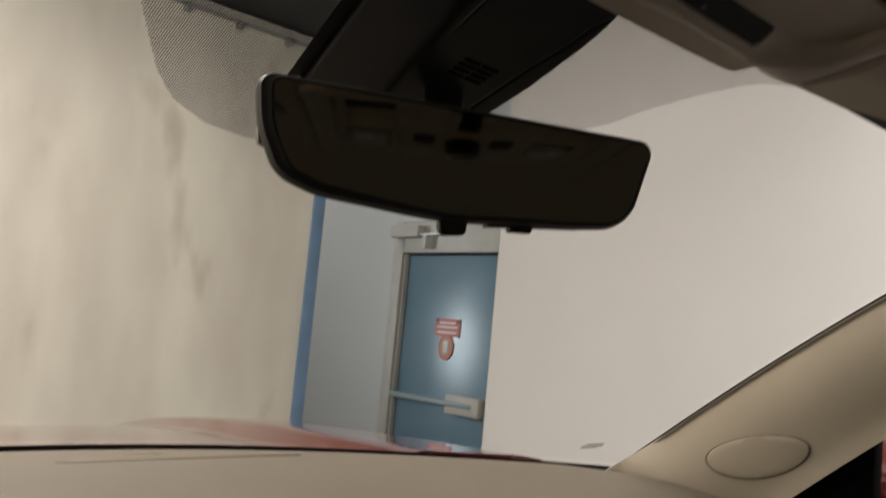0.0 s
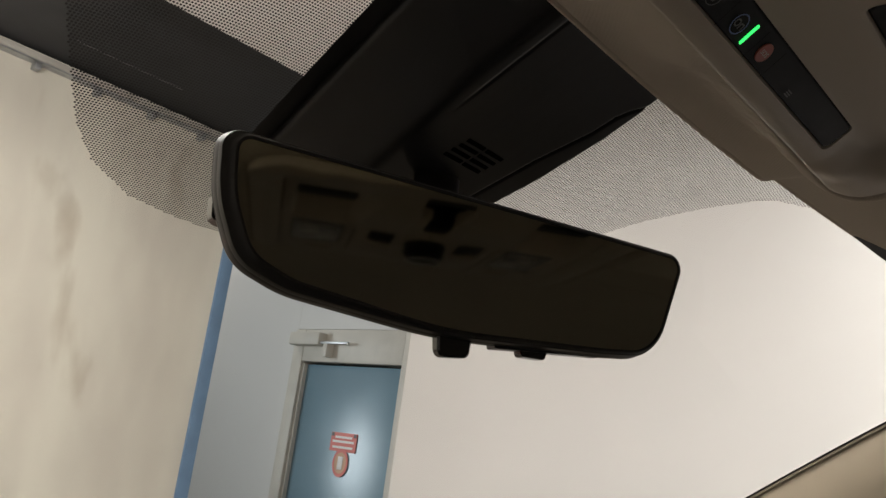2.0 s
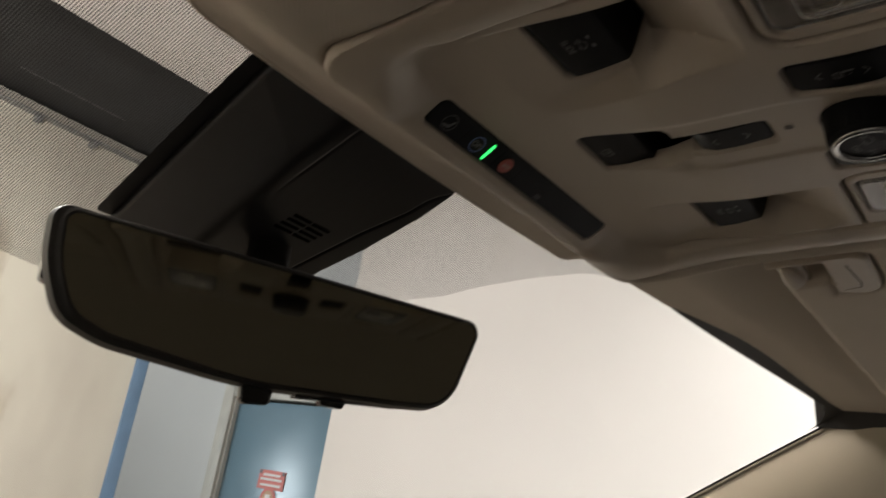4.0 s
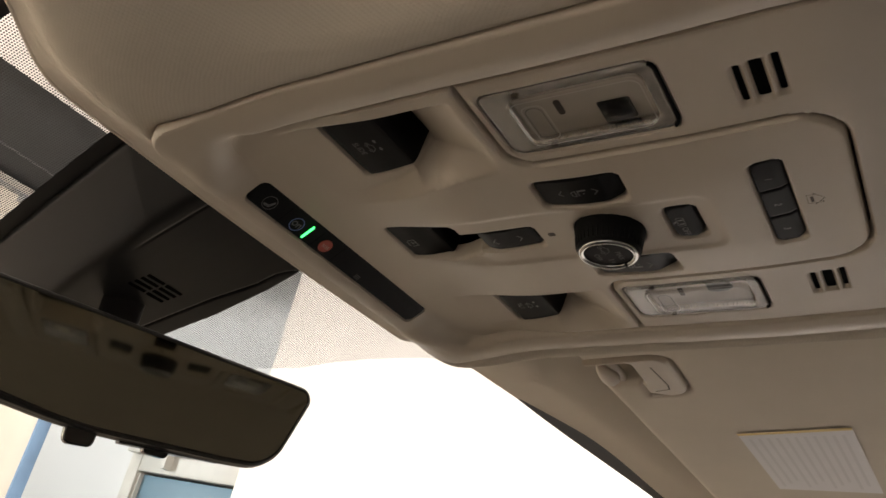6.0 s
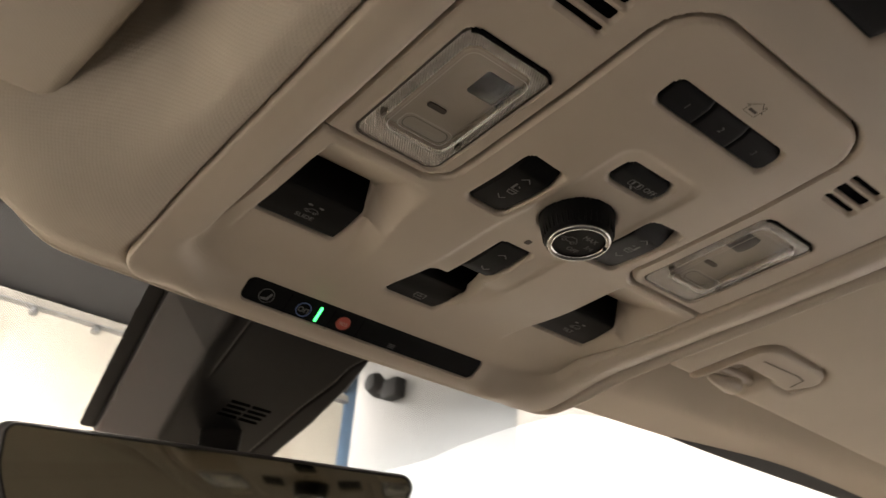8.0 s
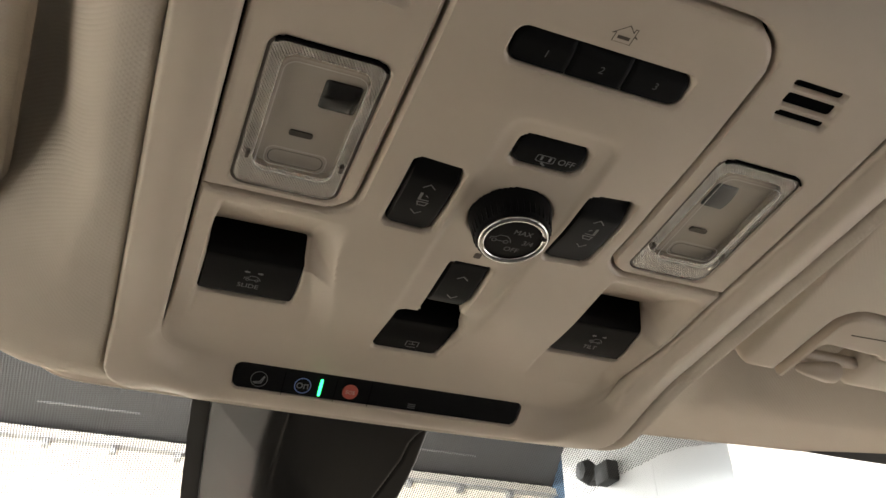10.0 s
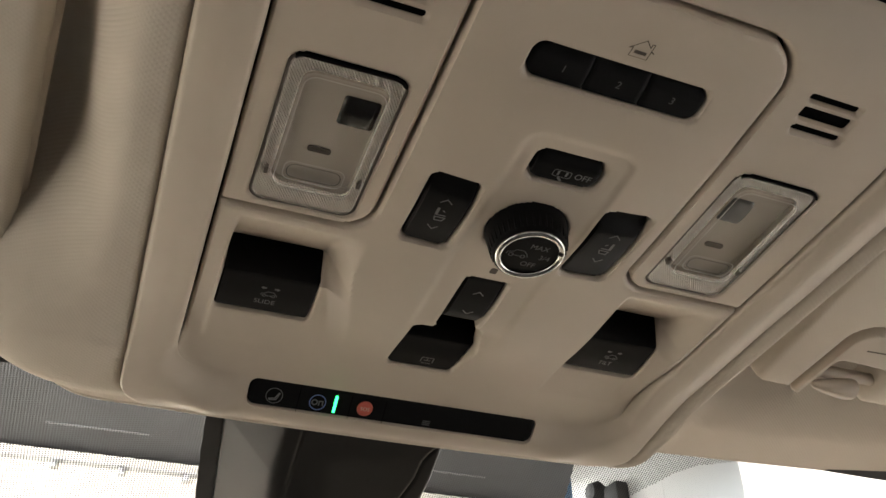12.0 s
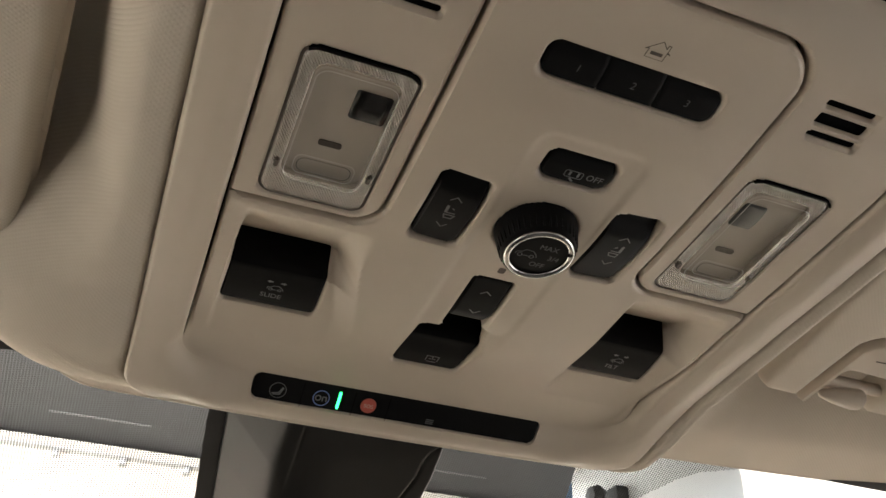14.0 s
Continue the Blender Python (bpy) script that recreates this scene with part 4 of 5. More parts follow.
def seam_in(x, v):
    return np.maximum(inside(x, v) + 0.0008 * open_seam(x, v), tee(x, v) + np.where(inside(x, v) > -0.004, 0.0, 0.0008))


plate("bezel", less(console_outer, seam_out, grown(BAR, 0.0002)), box_c, 0.0010, bezel_face, M_SHELL, console, "smooth beige surround", lip=0.0022, skirt=0.010, roll=open_rim)
plate("lamp_panel", less(grown(inside, -0.0008), grown(tee, 0.0007), *LENS.values(), *vents, MIC), box_c, 0.0011, lambda x, v: surf(x, v) + 0.0004, M_SHELL, console, "beige panel with lamps and vent slots", lip=0.0018, skirt=0.009)
plate("switch_panel", less(seam_in, *HOLES.values(), knob_hole), box_c, 0.0010, face, M_SHELL, console, "beige panel with switch openings", lip=0.0018, skirt=0.008,
      roll=lambda x, v: np.maximum(open_seam(x, v), smoothstep(-0.004, -0.010, inside(x, v))))
# One black sheet puts the shade of the openings into its colour.
plate("backing", grown(console_outer, -0.004), (-0.17, 0.17, -0.335, 0.035), 0.006, lambda x, v: bend(v) + 0.034 + 0 * x, M_VOID, console, "black sheet standing for the shade inside the openings", skirt=0)


def laid(u, v, z=0.0, lean=0.0):
    """Lays print on the console, read from the seats; lean tips its rear edge inwards, in degrees."""
    return pose(u, v, z) @ pose(0, 0, 0, lean) @ Matrix(((1, 0, 0, 0), (0, -1, 0, 0), (0, 0, -1, 0), (0, 0, 0, 1)))


def button(name, hole, box, height, label, mat=M_KEY, step=0.0009, lip=0.0012, skirt=0.008):
    return plate(name, grown(hole, -0.0007), box, step, height, mat, console, label, lip=lip, skirt=skirt)


def arrows(ob, u, v, z, gap, w=0.0024, lean=0.0):
    strokes("arrow_print", [[(-w, -0.0010), (0, 0.0010), (w, -0.0010)]], 0.00045, M_INK, ob, laid(u, v - gap, z(v - gap), lean))
    strokes("arrow_print", [[(-w, 0.0010), (0, -0.0010), (w, 0.0010)]], 0.00045, M_INK, ob, laid(u, v + gap, z(v + gap), lean))


SEAT_ICON = [[(-0.0012, 0.0030), (-0.0012, 0.0000), (0.0022, 0.0000)], [(-0.0018, -0.0012), (0.0026, -0.0012), (0.0018, -0.0030), (-0.0012, -0.0030), (-0.0018, -0.0012)],
             [(0.0006, 0.0026), (0.0022, 0.0018), (0.0028, 0.0008)]]
CAR_ICON = [[(-0.0050, -0.0012), (-0.0048, 0.0002), (-0.0026, 0.0006), (-0.0012, 0.0022), (0.0022, 0.0022), (0.0042, 0.0004), (0.0050, -0.0012)],
            ring_line(-0.0028, -0.0014, 0.0010, 0.0010, 10), ring_line(0.0028, -0.0014, 0.0010, 0.0010, 10), [(-0.0016, -0.0014), (0.0016, -0.0014)]]


def scaled(lines, k, kx=None):
    return [[(x * (kx or k), y * k) for x, y in line] for line in lines]


def seat_h(x, v):
    return surf(x, v) + 0.0044 - 0.0038 * smoothstep(-0.1775, -0.1660, v) + 0.0006 * smoothstep(-0.154, -0.137, v)


for key, u, v, flip in (("seat_left", -0.0360, -0.1560, 1), ("seat_right", 0.0375, -0.1578, -1)):
    key_ob = button("seat_button", HOLES[key], (u - 0.013, u + 0.013, -0.181, -0.134), seat_h, "black rocker button with a seat symbol")
    zz = lambda w: float(seat_h(np.array(u), np.array(w))) - 0.00025
    arrows(key_ob, u, v, zz, 0.0082, 0.0023)
    strokes("seat_print", scaled(SEAT_ICON, 1.0, flip), 0.0005, M_INK, key_ob, laid(u, v, zz(v)))
    strokes("backrest_print", [[(-0.0016 * flip, 0.0004), (-0.0016 * flip, 0.0034)]], 0.0011, M_INK, key_ob, laid(u, v, zz(v) - 0.00005))


def off_h(x, v):
    return surf(x, v) + 0.0036 - 0.0026 * smoothstep(-0.2016, -0.1950, v)


off_ob = button("door_lamp_button", HOLES["off"], (-0.0165, 0.0170, -0.204, -0.185), off_h, "black button marked OFF")
off_z = float(off_h(np.array(0.005), np.array(-0.192))) - 0.0003
lettering("off_print", "OFF", 0.0040, M_INK, off_ob, laid(0.0076, -0.1922, off_z))
strokes("door_print", [[(-0.0036, -0.0012), (-0.0036, 0.0012), (-0.0030, 0.0016), (0.0030, 0.0016), (0.0036, 0.0012), (0.0036, -0.0012), (0.0028, -0.0016), (-0.0028, -0.0016), (-0.0036, -0.0012)]], 0.00028, M_INK, off_ob, laid(-0.0010, -0.1920, off_z))
strokes("lamp_print", [[(-0.0016, -0.0004), (-0.0016, 0.0008)], [(0.0018, -0.0004), (0.0018, 0.0008)], [(-0.0006, -0.0022), (0.0006, -0.0032)]], 0.0009, M_INK, off_ob, laid(-0.0010, -0.1920, off_z - 0.00005))


def home_h(x, v):
    return surf(x, v) + 0.0022 - 0.0012 * smoothstep(-0.241, -0.2365, v)


cuts = (-0.0348, -0.0124, 0.0094, 0.0330)
for k in range(3):
    home_ob = plate("opener_button", both(grown(HOLES["home"], -0.0005), rrect(cuts[k] - (0.01 if k == 0 else -0.00015), cuts[k + 1] + (0.01 if k == 2 else -0.00015), -0.26, -0.21, 0.0001)),
                    (cuts[k] - 0.002, cuts[k + 1] + 0.002, -0.2435, -0.2255), 0.0008, home_h, M_KEY, console, "black button numbered " + str(k + 1), lip=0.0005, skirt=0.006)
    u = (-0.0217, -0.0007, 0.0208)[k]
    lettering("number_print", str(k + 1), 0.0042, M_FAINT, home_ob, laid(u, -0.2338, float(home_h(np.array(u), np.array(-0.2338))) - 0.0003))
house_z = float(surf(np.array(0.0), np.array(-0.2475))) - 0.0002
strokes("house_print", [[(-0.0034, -0.0026), (-0.0034, 0.0008), (-0.0046, 0.0004), (0.0, 0.0044), (0.0024, 0.0022), (0.0024, 0.0036), (0.0034, 0.0036), (0.0034, 0.0012), (0.0046, 0.0004), (0.0034, 0.0008), (0.0034, -0.0026), (-0.0034, -0.0026)]],
        0.00032, M_ETCH, console, laid(-0.0004, -0.2482, house_z), "thin house outline")
strokes("door_bar_print", [[(-0.0016, 0.0), (0.0016, 0.0)]], 0.0013, M_ETCH, console, laid(-0.0004, -0.2477, house_z - 0.0001))


def roof_switch(name, hole, u, word, label):
    """A roof switch: a flush front pad that falls away into a deep black finger recess."""
    def h(x, v):
        return 0.0056 + 0.0018 * smoothstep(-0.068, -0.090, v) + 0.022 * smoothstep(-0.0850, -0.0935, v) + 0.0020 * smoothstep(-0.0625, -0.0595, v)

    ob = button(name, grown(hole, 0.0012), (u - 0.026, u + 0.026, -0.1195, -0.056), h, label, step=0.0011, lip=0.0015)
    lean = -4.0
    zz = lambda v: float(h(0, np.array(v))) - 0.0004
    lettering("word_print", word, 0.0039, M_INK, ob, laid(u, -0.0692, zz(-0.0692), lean))
    strokes("car_print", scaled(CAR_ICON, 0.72), 0.0003, M_INK, ob, laid(u + 0.001, -0.0746, zz(-0.0746), lean))
    for du, way in ((-0.0030, -1), (0.0030, 1)):
        strokes("arrow_print", [[(du - 0.0008 * way, 0.0), (du + 0.0002 * way, 0.0)]], 0.0009, M_INK, ob, laid(u + 0.001, -0.0783, zz(-0.0783), lean))
        strokes("arrow_head", [[(du + 0.0002 * way, 0.0006), (du + 0.0010 * way, 0.0), (du + 0.0002 * way, -0.0006)]], 0.0004, M_INK, ob, laid(u + 0.001, -0.0783, zz(-0.0783), lean))


roof_switch("slide_switch", HOLES["slide"], -0.0865, "SLIDE", "black roof switch marked SLIDE")
roof_switch("tilt_switch", HOLES["tilt"], 0.0890, "TILT", "black roof switch marked TILT")


def shade_h(x, v):
    return surf(x, v) + 0.0024 - 0.0010 * smoothstep(-0.120, -0.103, v) + 0.0022 * smoothstep(-0.096, -0.086, v)


shade_ob = button("shade_switch", less(HOLES["shade"], rrect(-0.03, 0.03, -0.0866, -0.05, 0.0005)), (-0.012, 0.014, -0.123, -0.084), shade_h, "small black switch with two arrows")
arrows(shade_ob, 0.0006, -0.1035, lambda v: float(shade_h(np.array(0.0), np.array(v))) - 0.0003, 0.0070, 0.0024)


def screen_h(x, v):
    return 0.0060 + 0.0016 * smoothstep(-0.046, -0.060, v) + 0.018 * smoothstep(-0.0605, -0.0680, v)


screen_ob = button("rear_screen_switch", grown(HOLES["screen"], 0.0008), (-0.022, 0.023, -0.086, -0.036), screen_h, "black switch with a small screen symbol", lip=0.0016)
strokes("screen_print", scaled([[(-0.004, -0.0022), (-0.004, 0.0022), (0.004, 0.0022), (0.004, -0.0022)], [(-0.003, -0.0034), (0.003, -0.0034)], [(-0.002, -0.0006), (0.002, -0.0006)], [(0, 0.0016), (0, 0.0002)]], 0.78),
        0.0004, M_INK, screen_ob, laid(0.0008, -0.0452, float(screen_h(0, np.array(-0.0452))) - 0.0004, -4))
plate("index_mark", rrect(-0.0018, 0.0014, -0.1298, -0.1262, 0.0008), (-0.004, 0.004, -0.132, -0.124), 0.0006, lambda x, v: face(x, v) - 0.0002, M_ETCH, console, "small brown index notch beside the dial", skirt=0.002)

# rotary dial: fluted black body, chrome ring, printed face
dial_m = pose(KNOB[0], KNOB[1], 0.0)
dial = lathe("sunshade_dial", [(0.0168, 0.002), (0.0169, -0.0035), (0.0163, -0.0075), (0.0152, -0.0130), (0.0144, -0.0155), (0.0122, -0.0157)], M_KEY, console, "black fluted dial with a chrome ring", 64, dial_m)
for k in range(40):
    a = 2 * math.pi * k / 40
    rib = box_bm(-0.0004, 0.0004, -0.0005, 0.0008, -0.0104, 0.0, 0.0002, 1)
    bmesh.ops.transform(rib, matrix=dial_m @ pose(0, 0, 0, 0, 0, math.degrees(a)) @ pose(0, 0.0160, -0.0032, -7, 0, 0), verts=rib.verts)
    part("rib", rib, M_KEY, dial)
ring_profile = [(0.01265 + 0.00140 * math.cos(t), -0.0157 + 0.00120 * math.sin(t)) for t in np.linspace(0, 2 * math.pi, 13)]
lathe("chrome_ring", ring_profile, M_CHROME, dial, "polished chrome ring", 64, dial_m)
lathe("dial_face", [(0.0001, -0.01565), (0.0088, -0.0156), (0.0116, -0.0152)], M_KEY, dial, "black printed dial face", 48, dial_m)
for word, du, dv in (("MAX", 0.0022, 0.0048), ("3/4", 0.0064, -0.0004), ("OFF", 0.0016, -0.0056)):
    lettering("word_print", word, 0.0037, M_FAINT, dial, laid(KNOB[0] + du, KNOB[1] - dv, -0.0159))
strokes("car_print", scaled(CAR_ICON, 0.90), 0.0003, M_FAINT, dial, laid(KNOB[0] - 0.0050, KNOB[1] + 0.0004, -0.0159))
part("dial_mark", box_bm(KNOB[0] + 0.0100, KNOB[0] + 0.0120, KNOB[1] - 0.0058, KNOB[1] - 0.0042, -0.0173, -0.0155, 0.0003, 1), M_KEY, dial)

# map lamps: tray, bulb window, prismatic border and clear cover
lens_lift = float(surf(np.array(0.087), np.array(-0.175))) + 0.0004


def lens_base(x, v):
    return surf(x, v) - 0.0003


for key, sgn in (("left", -1), ("right", 1)):
    f = LENS[key]
    x0, x1 = LENS_X[key]
    cx = (x0 + x1) / 2
    box_l = (x0 - 0.002, x1 + 0.002, -0.2145, -0.1365)
    window = rrect(x0 + 0.0062, x1 - 0.0050, -0.2046, -0.1512, 0.0045)
    lens = plate("map_lamp", less(grown(f, -0.0006), window), box_l, 0.0006, lens_base, M_PRISM, console,
                 "clear prismatic map lamp lens", lip=0.0018, skirt=0.004)
    lens.visible_shadow = False
    cover = plate("lens_window", window, box_l, 0.0006, lambda x, v: lens_base(x, v) - 0.0008 * smoothstep(0.0, -0.0018, window(x, v)), M_LENS, lens, skirt=0)
    cover.visible_shadow = False
    plate("tray", grown(f, 0.0010), box_l, 0.0014, lambda x, v: surf(x, v) + 0.0052 - 0.002 * smoothstep(-0.155, -0.141, v), M_TRAY, lens, "pale lamp tray", skirt=0.004)
    plate("prism_bed", less(grown(f, 0.0002), grown(window, 0.0004)), box_l, 0.00025, lambda x, v: surf(x, v) + 0.0016 + 0.00046 * np.sin(4800 * (x + 0.25 * v)) * np.sin(4800 * (v - 0.15 * x)), M_BEDDING, lens, "bed of small prisms under the lens border", skirt=0.003, sharp=80)
    # Dark ring whose colour carries the shade of the gap round the lens.
    plate("lens_gap_shade", less(grown(f, 0.0004), grown(f, -0.0006)), box_l, 0.0005, lambda x, v: surf(x, v) + 0.0012, M_ETCH, lens, "dark ring painted for the shade in the gap round the lens", skirt=0.004)
    # Flat black strip painted for the shadow at the lens's rear edge.
    plate("rear_gap_shade", both(less(grown(f, 0.0006), grown(f, -0.0006 if sgn < 0 else -0.0002)), rrect(x0 + 0.0015, x1 + 0.002, -0.22, -0.2085, 0.001)), box_l, 0.0005, lambda x, v: surf(x, v) - 0.0002, M_VOID, lens, "black strip painted for the shadow at the lens rear edge", skirt=0.004)
    # Flat pale line painted as the highlight on the window's edge.
    rim_line = fillet([(x0 + 0.0066, -0.2042), (x0 + 0.0066, -0.1516), (x1 - 0.0054, -0.1516), (x1 - 0.0054, -0.2042)], [0.0045] * 4, 6)
    strokes("window_glint", [[(x - cx, -(v + 0.178)) for x, v in rim_line + rim_line[:1]]], 0.0003, M_GLINT, cover, laid(cx, -0.178, lens_lift - 0.0014), "pale line painted as the glint along the lens window edge")
    sq = (-0.0856, -0.0722) if sgn < 0 else (0.0772, 0.0880)
    plate("bulb_window", rrect(sq[0], sq[1], -0.1955, -0.1820, 0.0012), (sq[0] - 0.001, sq[1] + 0.001, -0.1968, -0.1808), 0.001, lambda x, v: surf(x, v) + 0.0042 - 0.0010 * np.maximum(0, 1 - ((x - sq[0] - 0.0078) / 0.0064) ** 2 - ((v + 0.1888) / 0.0064) ** 2), M_RIM if sgn < 0 else M_FAINT, lens, "dark bulb window", lip=0.001, skirt=0.002)
    plate("slot", rrect(cx - 0.0044, cx + 0.0044, -0.1690, -0.1664, 0.001), (cx - 0.006, cx + 0.006, -0.1703, -0.1653), 0.0006, lambda x, v: surf(x, v) + 0.0046, M_ETCH, lens, skirt=0.001)
    # A pale and a grey line paint the highlight and shade of a moulding.
    for grow in (0.0, -0.0012):
        ring = fillet([(-0.0112 - grow, 0.0046 + grow), (-0.0112 - grow, -0.0046 - grow), (0.0112 + grow, -0.0046 - grow), (0.0112 + grow, 0.0046 + grow)], [0.003] * 4, 5)
        strokes("painted_relief_line", [ring + ring[:1]], 0.00030, M_FAINT if grow else M_GLINT, cover, laid(cx, -0.1605, lens_lift - 0.0017))
    for du, dv in ((-0.0168, 0.0215), (0.0178, 0.0190)):
        part("lens_clip", box_bm(cx + du - 0.0008, cx + du + 0.0008, -0.178 + dv - 0.0016, -0.178 + dv + 0.0016, lens_lift - 0.0008, lens_lift + 0.002, 0.0003, 1), M_ETCH, lens, "small dark lens clip")

# Black sheets close behind the slots paint the shade inside them.
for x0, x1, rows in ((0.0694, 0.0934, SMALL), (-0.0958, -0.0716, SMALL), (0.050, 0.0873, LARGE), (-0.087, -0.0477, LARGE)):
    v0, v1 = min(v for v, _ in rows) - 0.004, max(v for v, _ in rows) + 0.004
    plate("vent_shade", rrect(x0 - 0.002, x1 + 0.002, v0, v1, 0.001), (x0 - 0.003, x1 + 0.003, v0 - 0.001, v1 + 0.001), 0.002, lambda x, v: surf(x, v) + 0.0026, M_VOID, console, "black sheet standing for the shade in the vent slots", skirt=0)

for v in (-0.2914, -0.2966, -0.3011):
    for x0, x1 in ((-0.094, -0.026), (0.028, 0.094)):
        plate("rib", rrect(x0, x1, v - 0.0011, v + 0.0011, 0.0008), (x0 - 0.001, x1 + 0.001, v - 0.0018, v + 0.0018), 0.0005, lambda x, w: surf(x, w) - 0.0004, M_SHELL, console, lip=0.0005, skirt=0.002)

# call bar in the surround
bar_h = lambda x, v: surf(x, v) + 0.0004
bar = plate("call_bar", grown(BAR, -0.0003), (-0.083, 0.085, -0.0095, 0.009), 0.0008, bar_h, M_KEY, console, "black call button bar", lip=0.0010, skirt=0.006)
BAR_LEAN = -33.0
zb = lambda v: float(bar_h(np.array(0.0), np.array(v))) - 0.0004
for x in (-0.0530, -0.0255, -0.0066):
    strokes("joint", [[(0, -0.0076), (0, 0.0076)]], 0.00035, M_VOID, bar, laid(x, -0.0002, zb(-0.0002) + 0.0001, BAR_LEAN))
strokes("seat_ring_print", [ring_line(0, 0, 0.0042, 0.0042)], 0.0003, M_INK, bar, laid(-0.0656, 0.0004, zb(0.0004), BAR_LEAN))
strokes("seat_print", [[(0.0022, 0.0018), (0.0006, -0.0012), (-0.0026, -0.0018)], [(0.0026, 0.0016), (0.0012, -0.0020), (-0.002, -0.0024)]], 0.0006, M_INK, bar, laid(-0.0656, 0.0004, zb(0.0004) - 0.0001, BAR_LEAN))
strokes("logo_ring", [ring_line(0, 0, 0.0042, 0.0042)], 0.0005, M_BLUE, bar, laid(-0.0429, 0.0006, zb(0.0006), BAR_LEAN), "blue ring symbol")
strokes("logo_mark", [ring_line(-0.0016, 0, 0.0014, 0.0014, 12), [(0.0008, -0.0014), (0.0008, 0.0008), (0.0026, 0.0010), (0.0028, -0.0014)]], 0.0006, M_INK, bar, laid(-0.0429, 0.0006, zb(0.0006) - 0.0001, BAR_LEAN))
lathe("call_disc", [(0.0001, -0.0002), (0.0041, -0.0002), (0.0043, 0.0004)], M_RED, bar, "dull red round call button", 28, pose(-0.0174, 0.0004, zb(0.0004), BAR_LEAN))
lettering("word_print", "SOS", 0.0030, M_TRAY, bar, laid(-0.0174, 0.0004, zb(0.0004) - 0.0004, BAR_LEAN))
plate("indicator", rrect(-0.0342, -0.0329, -0.0036, 0.0044, 0.0005), (-0.0348, -0.0323, -0.0042, 0.0050), 0.0003, lambda x, v: bar_h(x, v) - 0.0006, M_GREEN, bar, "lit green indicator", skirt=0.0012)
for k in range(3):
    strokes("label_bar", [[(0.0006 - 0.0022, 0), (0.0022, 0)]], 0.0006, M_FAINT, bar, laid(0.0175, 0.0020 + 0.0009 * k, zb(0.0020 + 0.0009 * k) - 0.0001, BAR_LEAN))
plate("microphone_cover", grown(MIC, -0.0005), (-0.026, 0.028, -0.307, -0.288), 0.0011, lambda x, v: surf(x, v) + 0.001, M_KEY, console, "black microphone cover", lip=0.001, skirt=0.004)

# ---- mirror and sensor cover ----
M_N = Vector((-0.3285, -0.9439, 0.0333)).normalized()
M_R = Vector((0.9444, -0.3287, 0.0)).normalized()
M_U = M_R.cross(M_N) * -1 if M_R.cross(M_N).z < 0 else M_R.cross(M_N)
M_O = Vector((-0.0127, 0.1353, 1.7501)) + M_N * 0.007
mirror_pose = Matrix(((M_R.x, M_U.x, M_N.x, M_O.x), (M_R.y, M_U.y, M_N.y, M_O.y), (M_R.z, M_U.z, M_N.z, M_O.z), (0, 0, 0, 1)))
mirror = tagged(base("rear_view_mirror", mirror_pose), "black framed interior mirror reflecting the dim headliner", "mirror")
corners = [(-0.1345, -0.0025), (-0.1312, -0.0320), (-0.1190, -0.0575), (-0.0960, -0.0652), (-0.020, -0.0698), (0.075, -0.0618), (0.1118, -0.0570), (0.1308, 0.0030)]
edge = fillet(corners[::1], [0.009, 0.06, 0.022, 0.06, 0.3, 0.10, 0.031, 0.0090], 8)
centre = Vector((-0.003, -0.033))


def inset(points, d):
    out = []
    n = len(points)
    for i in range(n):
        a, b = Vector(points[i - 1]), Vector(points[(i + 1) % n])
        t = (b - a).normalized()
        nrm = Vector((-t.y, t.x))
        if nrm.dot(centre - Vector(points[i])) < 0:
            nrm = -nrm
        out.append(Vector(points[i]) + nrm * d)
    return out


def ring3(d, z, wide=0.0):
    """A ring of the mirror's outline, drawn in by d, and by a further wide towards the driver's end."""
    return [(p.x + wide * float(smoothstep(-0.070, -0.130, p.x)), p.y + 0.5 * wide * float(smoothstep(-0.020, -0.060, p.y) * smoothstep(0.0, -0.09, p.x)), z) for p in inset(edge, d)]


bm = bmesh.new()
bm.faces.new([bm.verts.new(p) for p in ring3(0.0032, 0.0, 0.0042)])
part("mirror_glass", bm, M_MIRROR, mirror, "dark dimmed mirror glass", smooth=False)
part("glass_edge", loft([ring3(0.0034, 0.0003, 0.0042), ring3(0.0022, 0.0007, 0.0040), ring3(0.0016, 0.0002, 0.0034), ring3(0.0013, -0.0006, 0.0022), ring3(0.0008, -0.0008), ring3(0.0, -0.0028), ring3(0.0003, -0.0042)], cap=False), M_BEZEL, mirror, "bevelled satin black rim")
part("rim_band", loft([ring3(0.0010, -0.0024), ring3(0.0, -0.0042), ring3(-0.0007, -0.0068), ring3(0.0004, -0.0100)], cap=False), M_BEZEL, mirror, "satin grey outer rim")
part("housing", loft([ring3(0.0006, -0.0046), ring3(-0.0008, -0.0075), ring3(0.0006, -0.0120), ring3(0.006, -0.0200), ring3(0.016, -0.0270), ring3(0.026, -0.0300)]), M_POD, mirror, "black moulded housing")
tab = fillet([(-0.0215, -0.060), (-0.0190, -0.0785), (-0.0020, -0.0765), (-0.0012, -0.060)], [0.001, 0.004, 0.004, 0.001], 5)
part("toggle_tab", loft([[(x, y, z) for x, y in inset(tab, d)] for d, z in ((0.001, -0.004), (0.0, -0.005), (0.0, -0.009), (0.001, -0.010))]), M_RIM, mirror, "small black toggle tab")
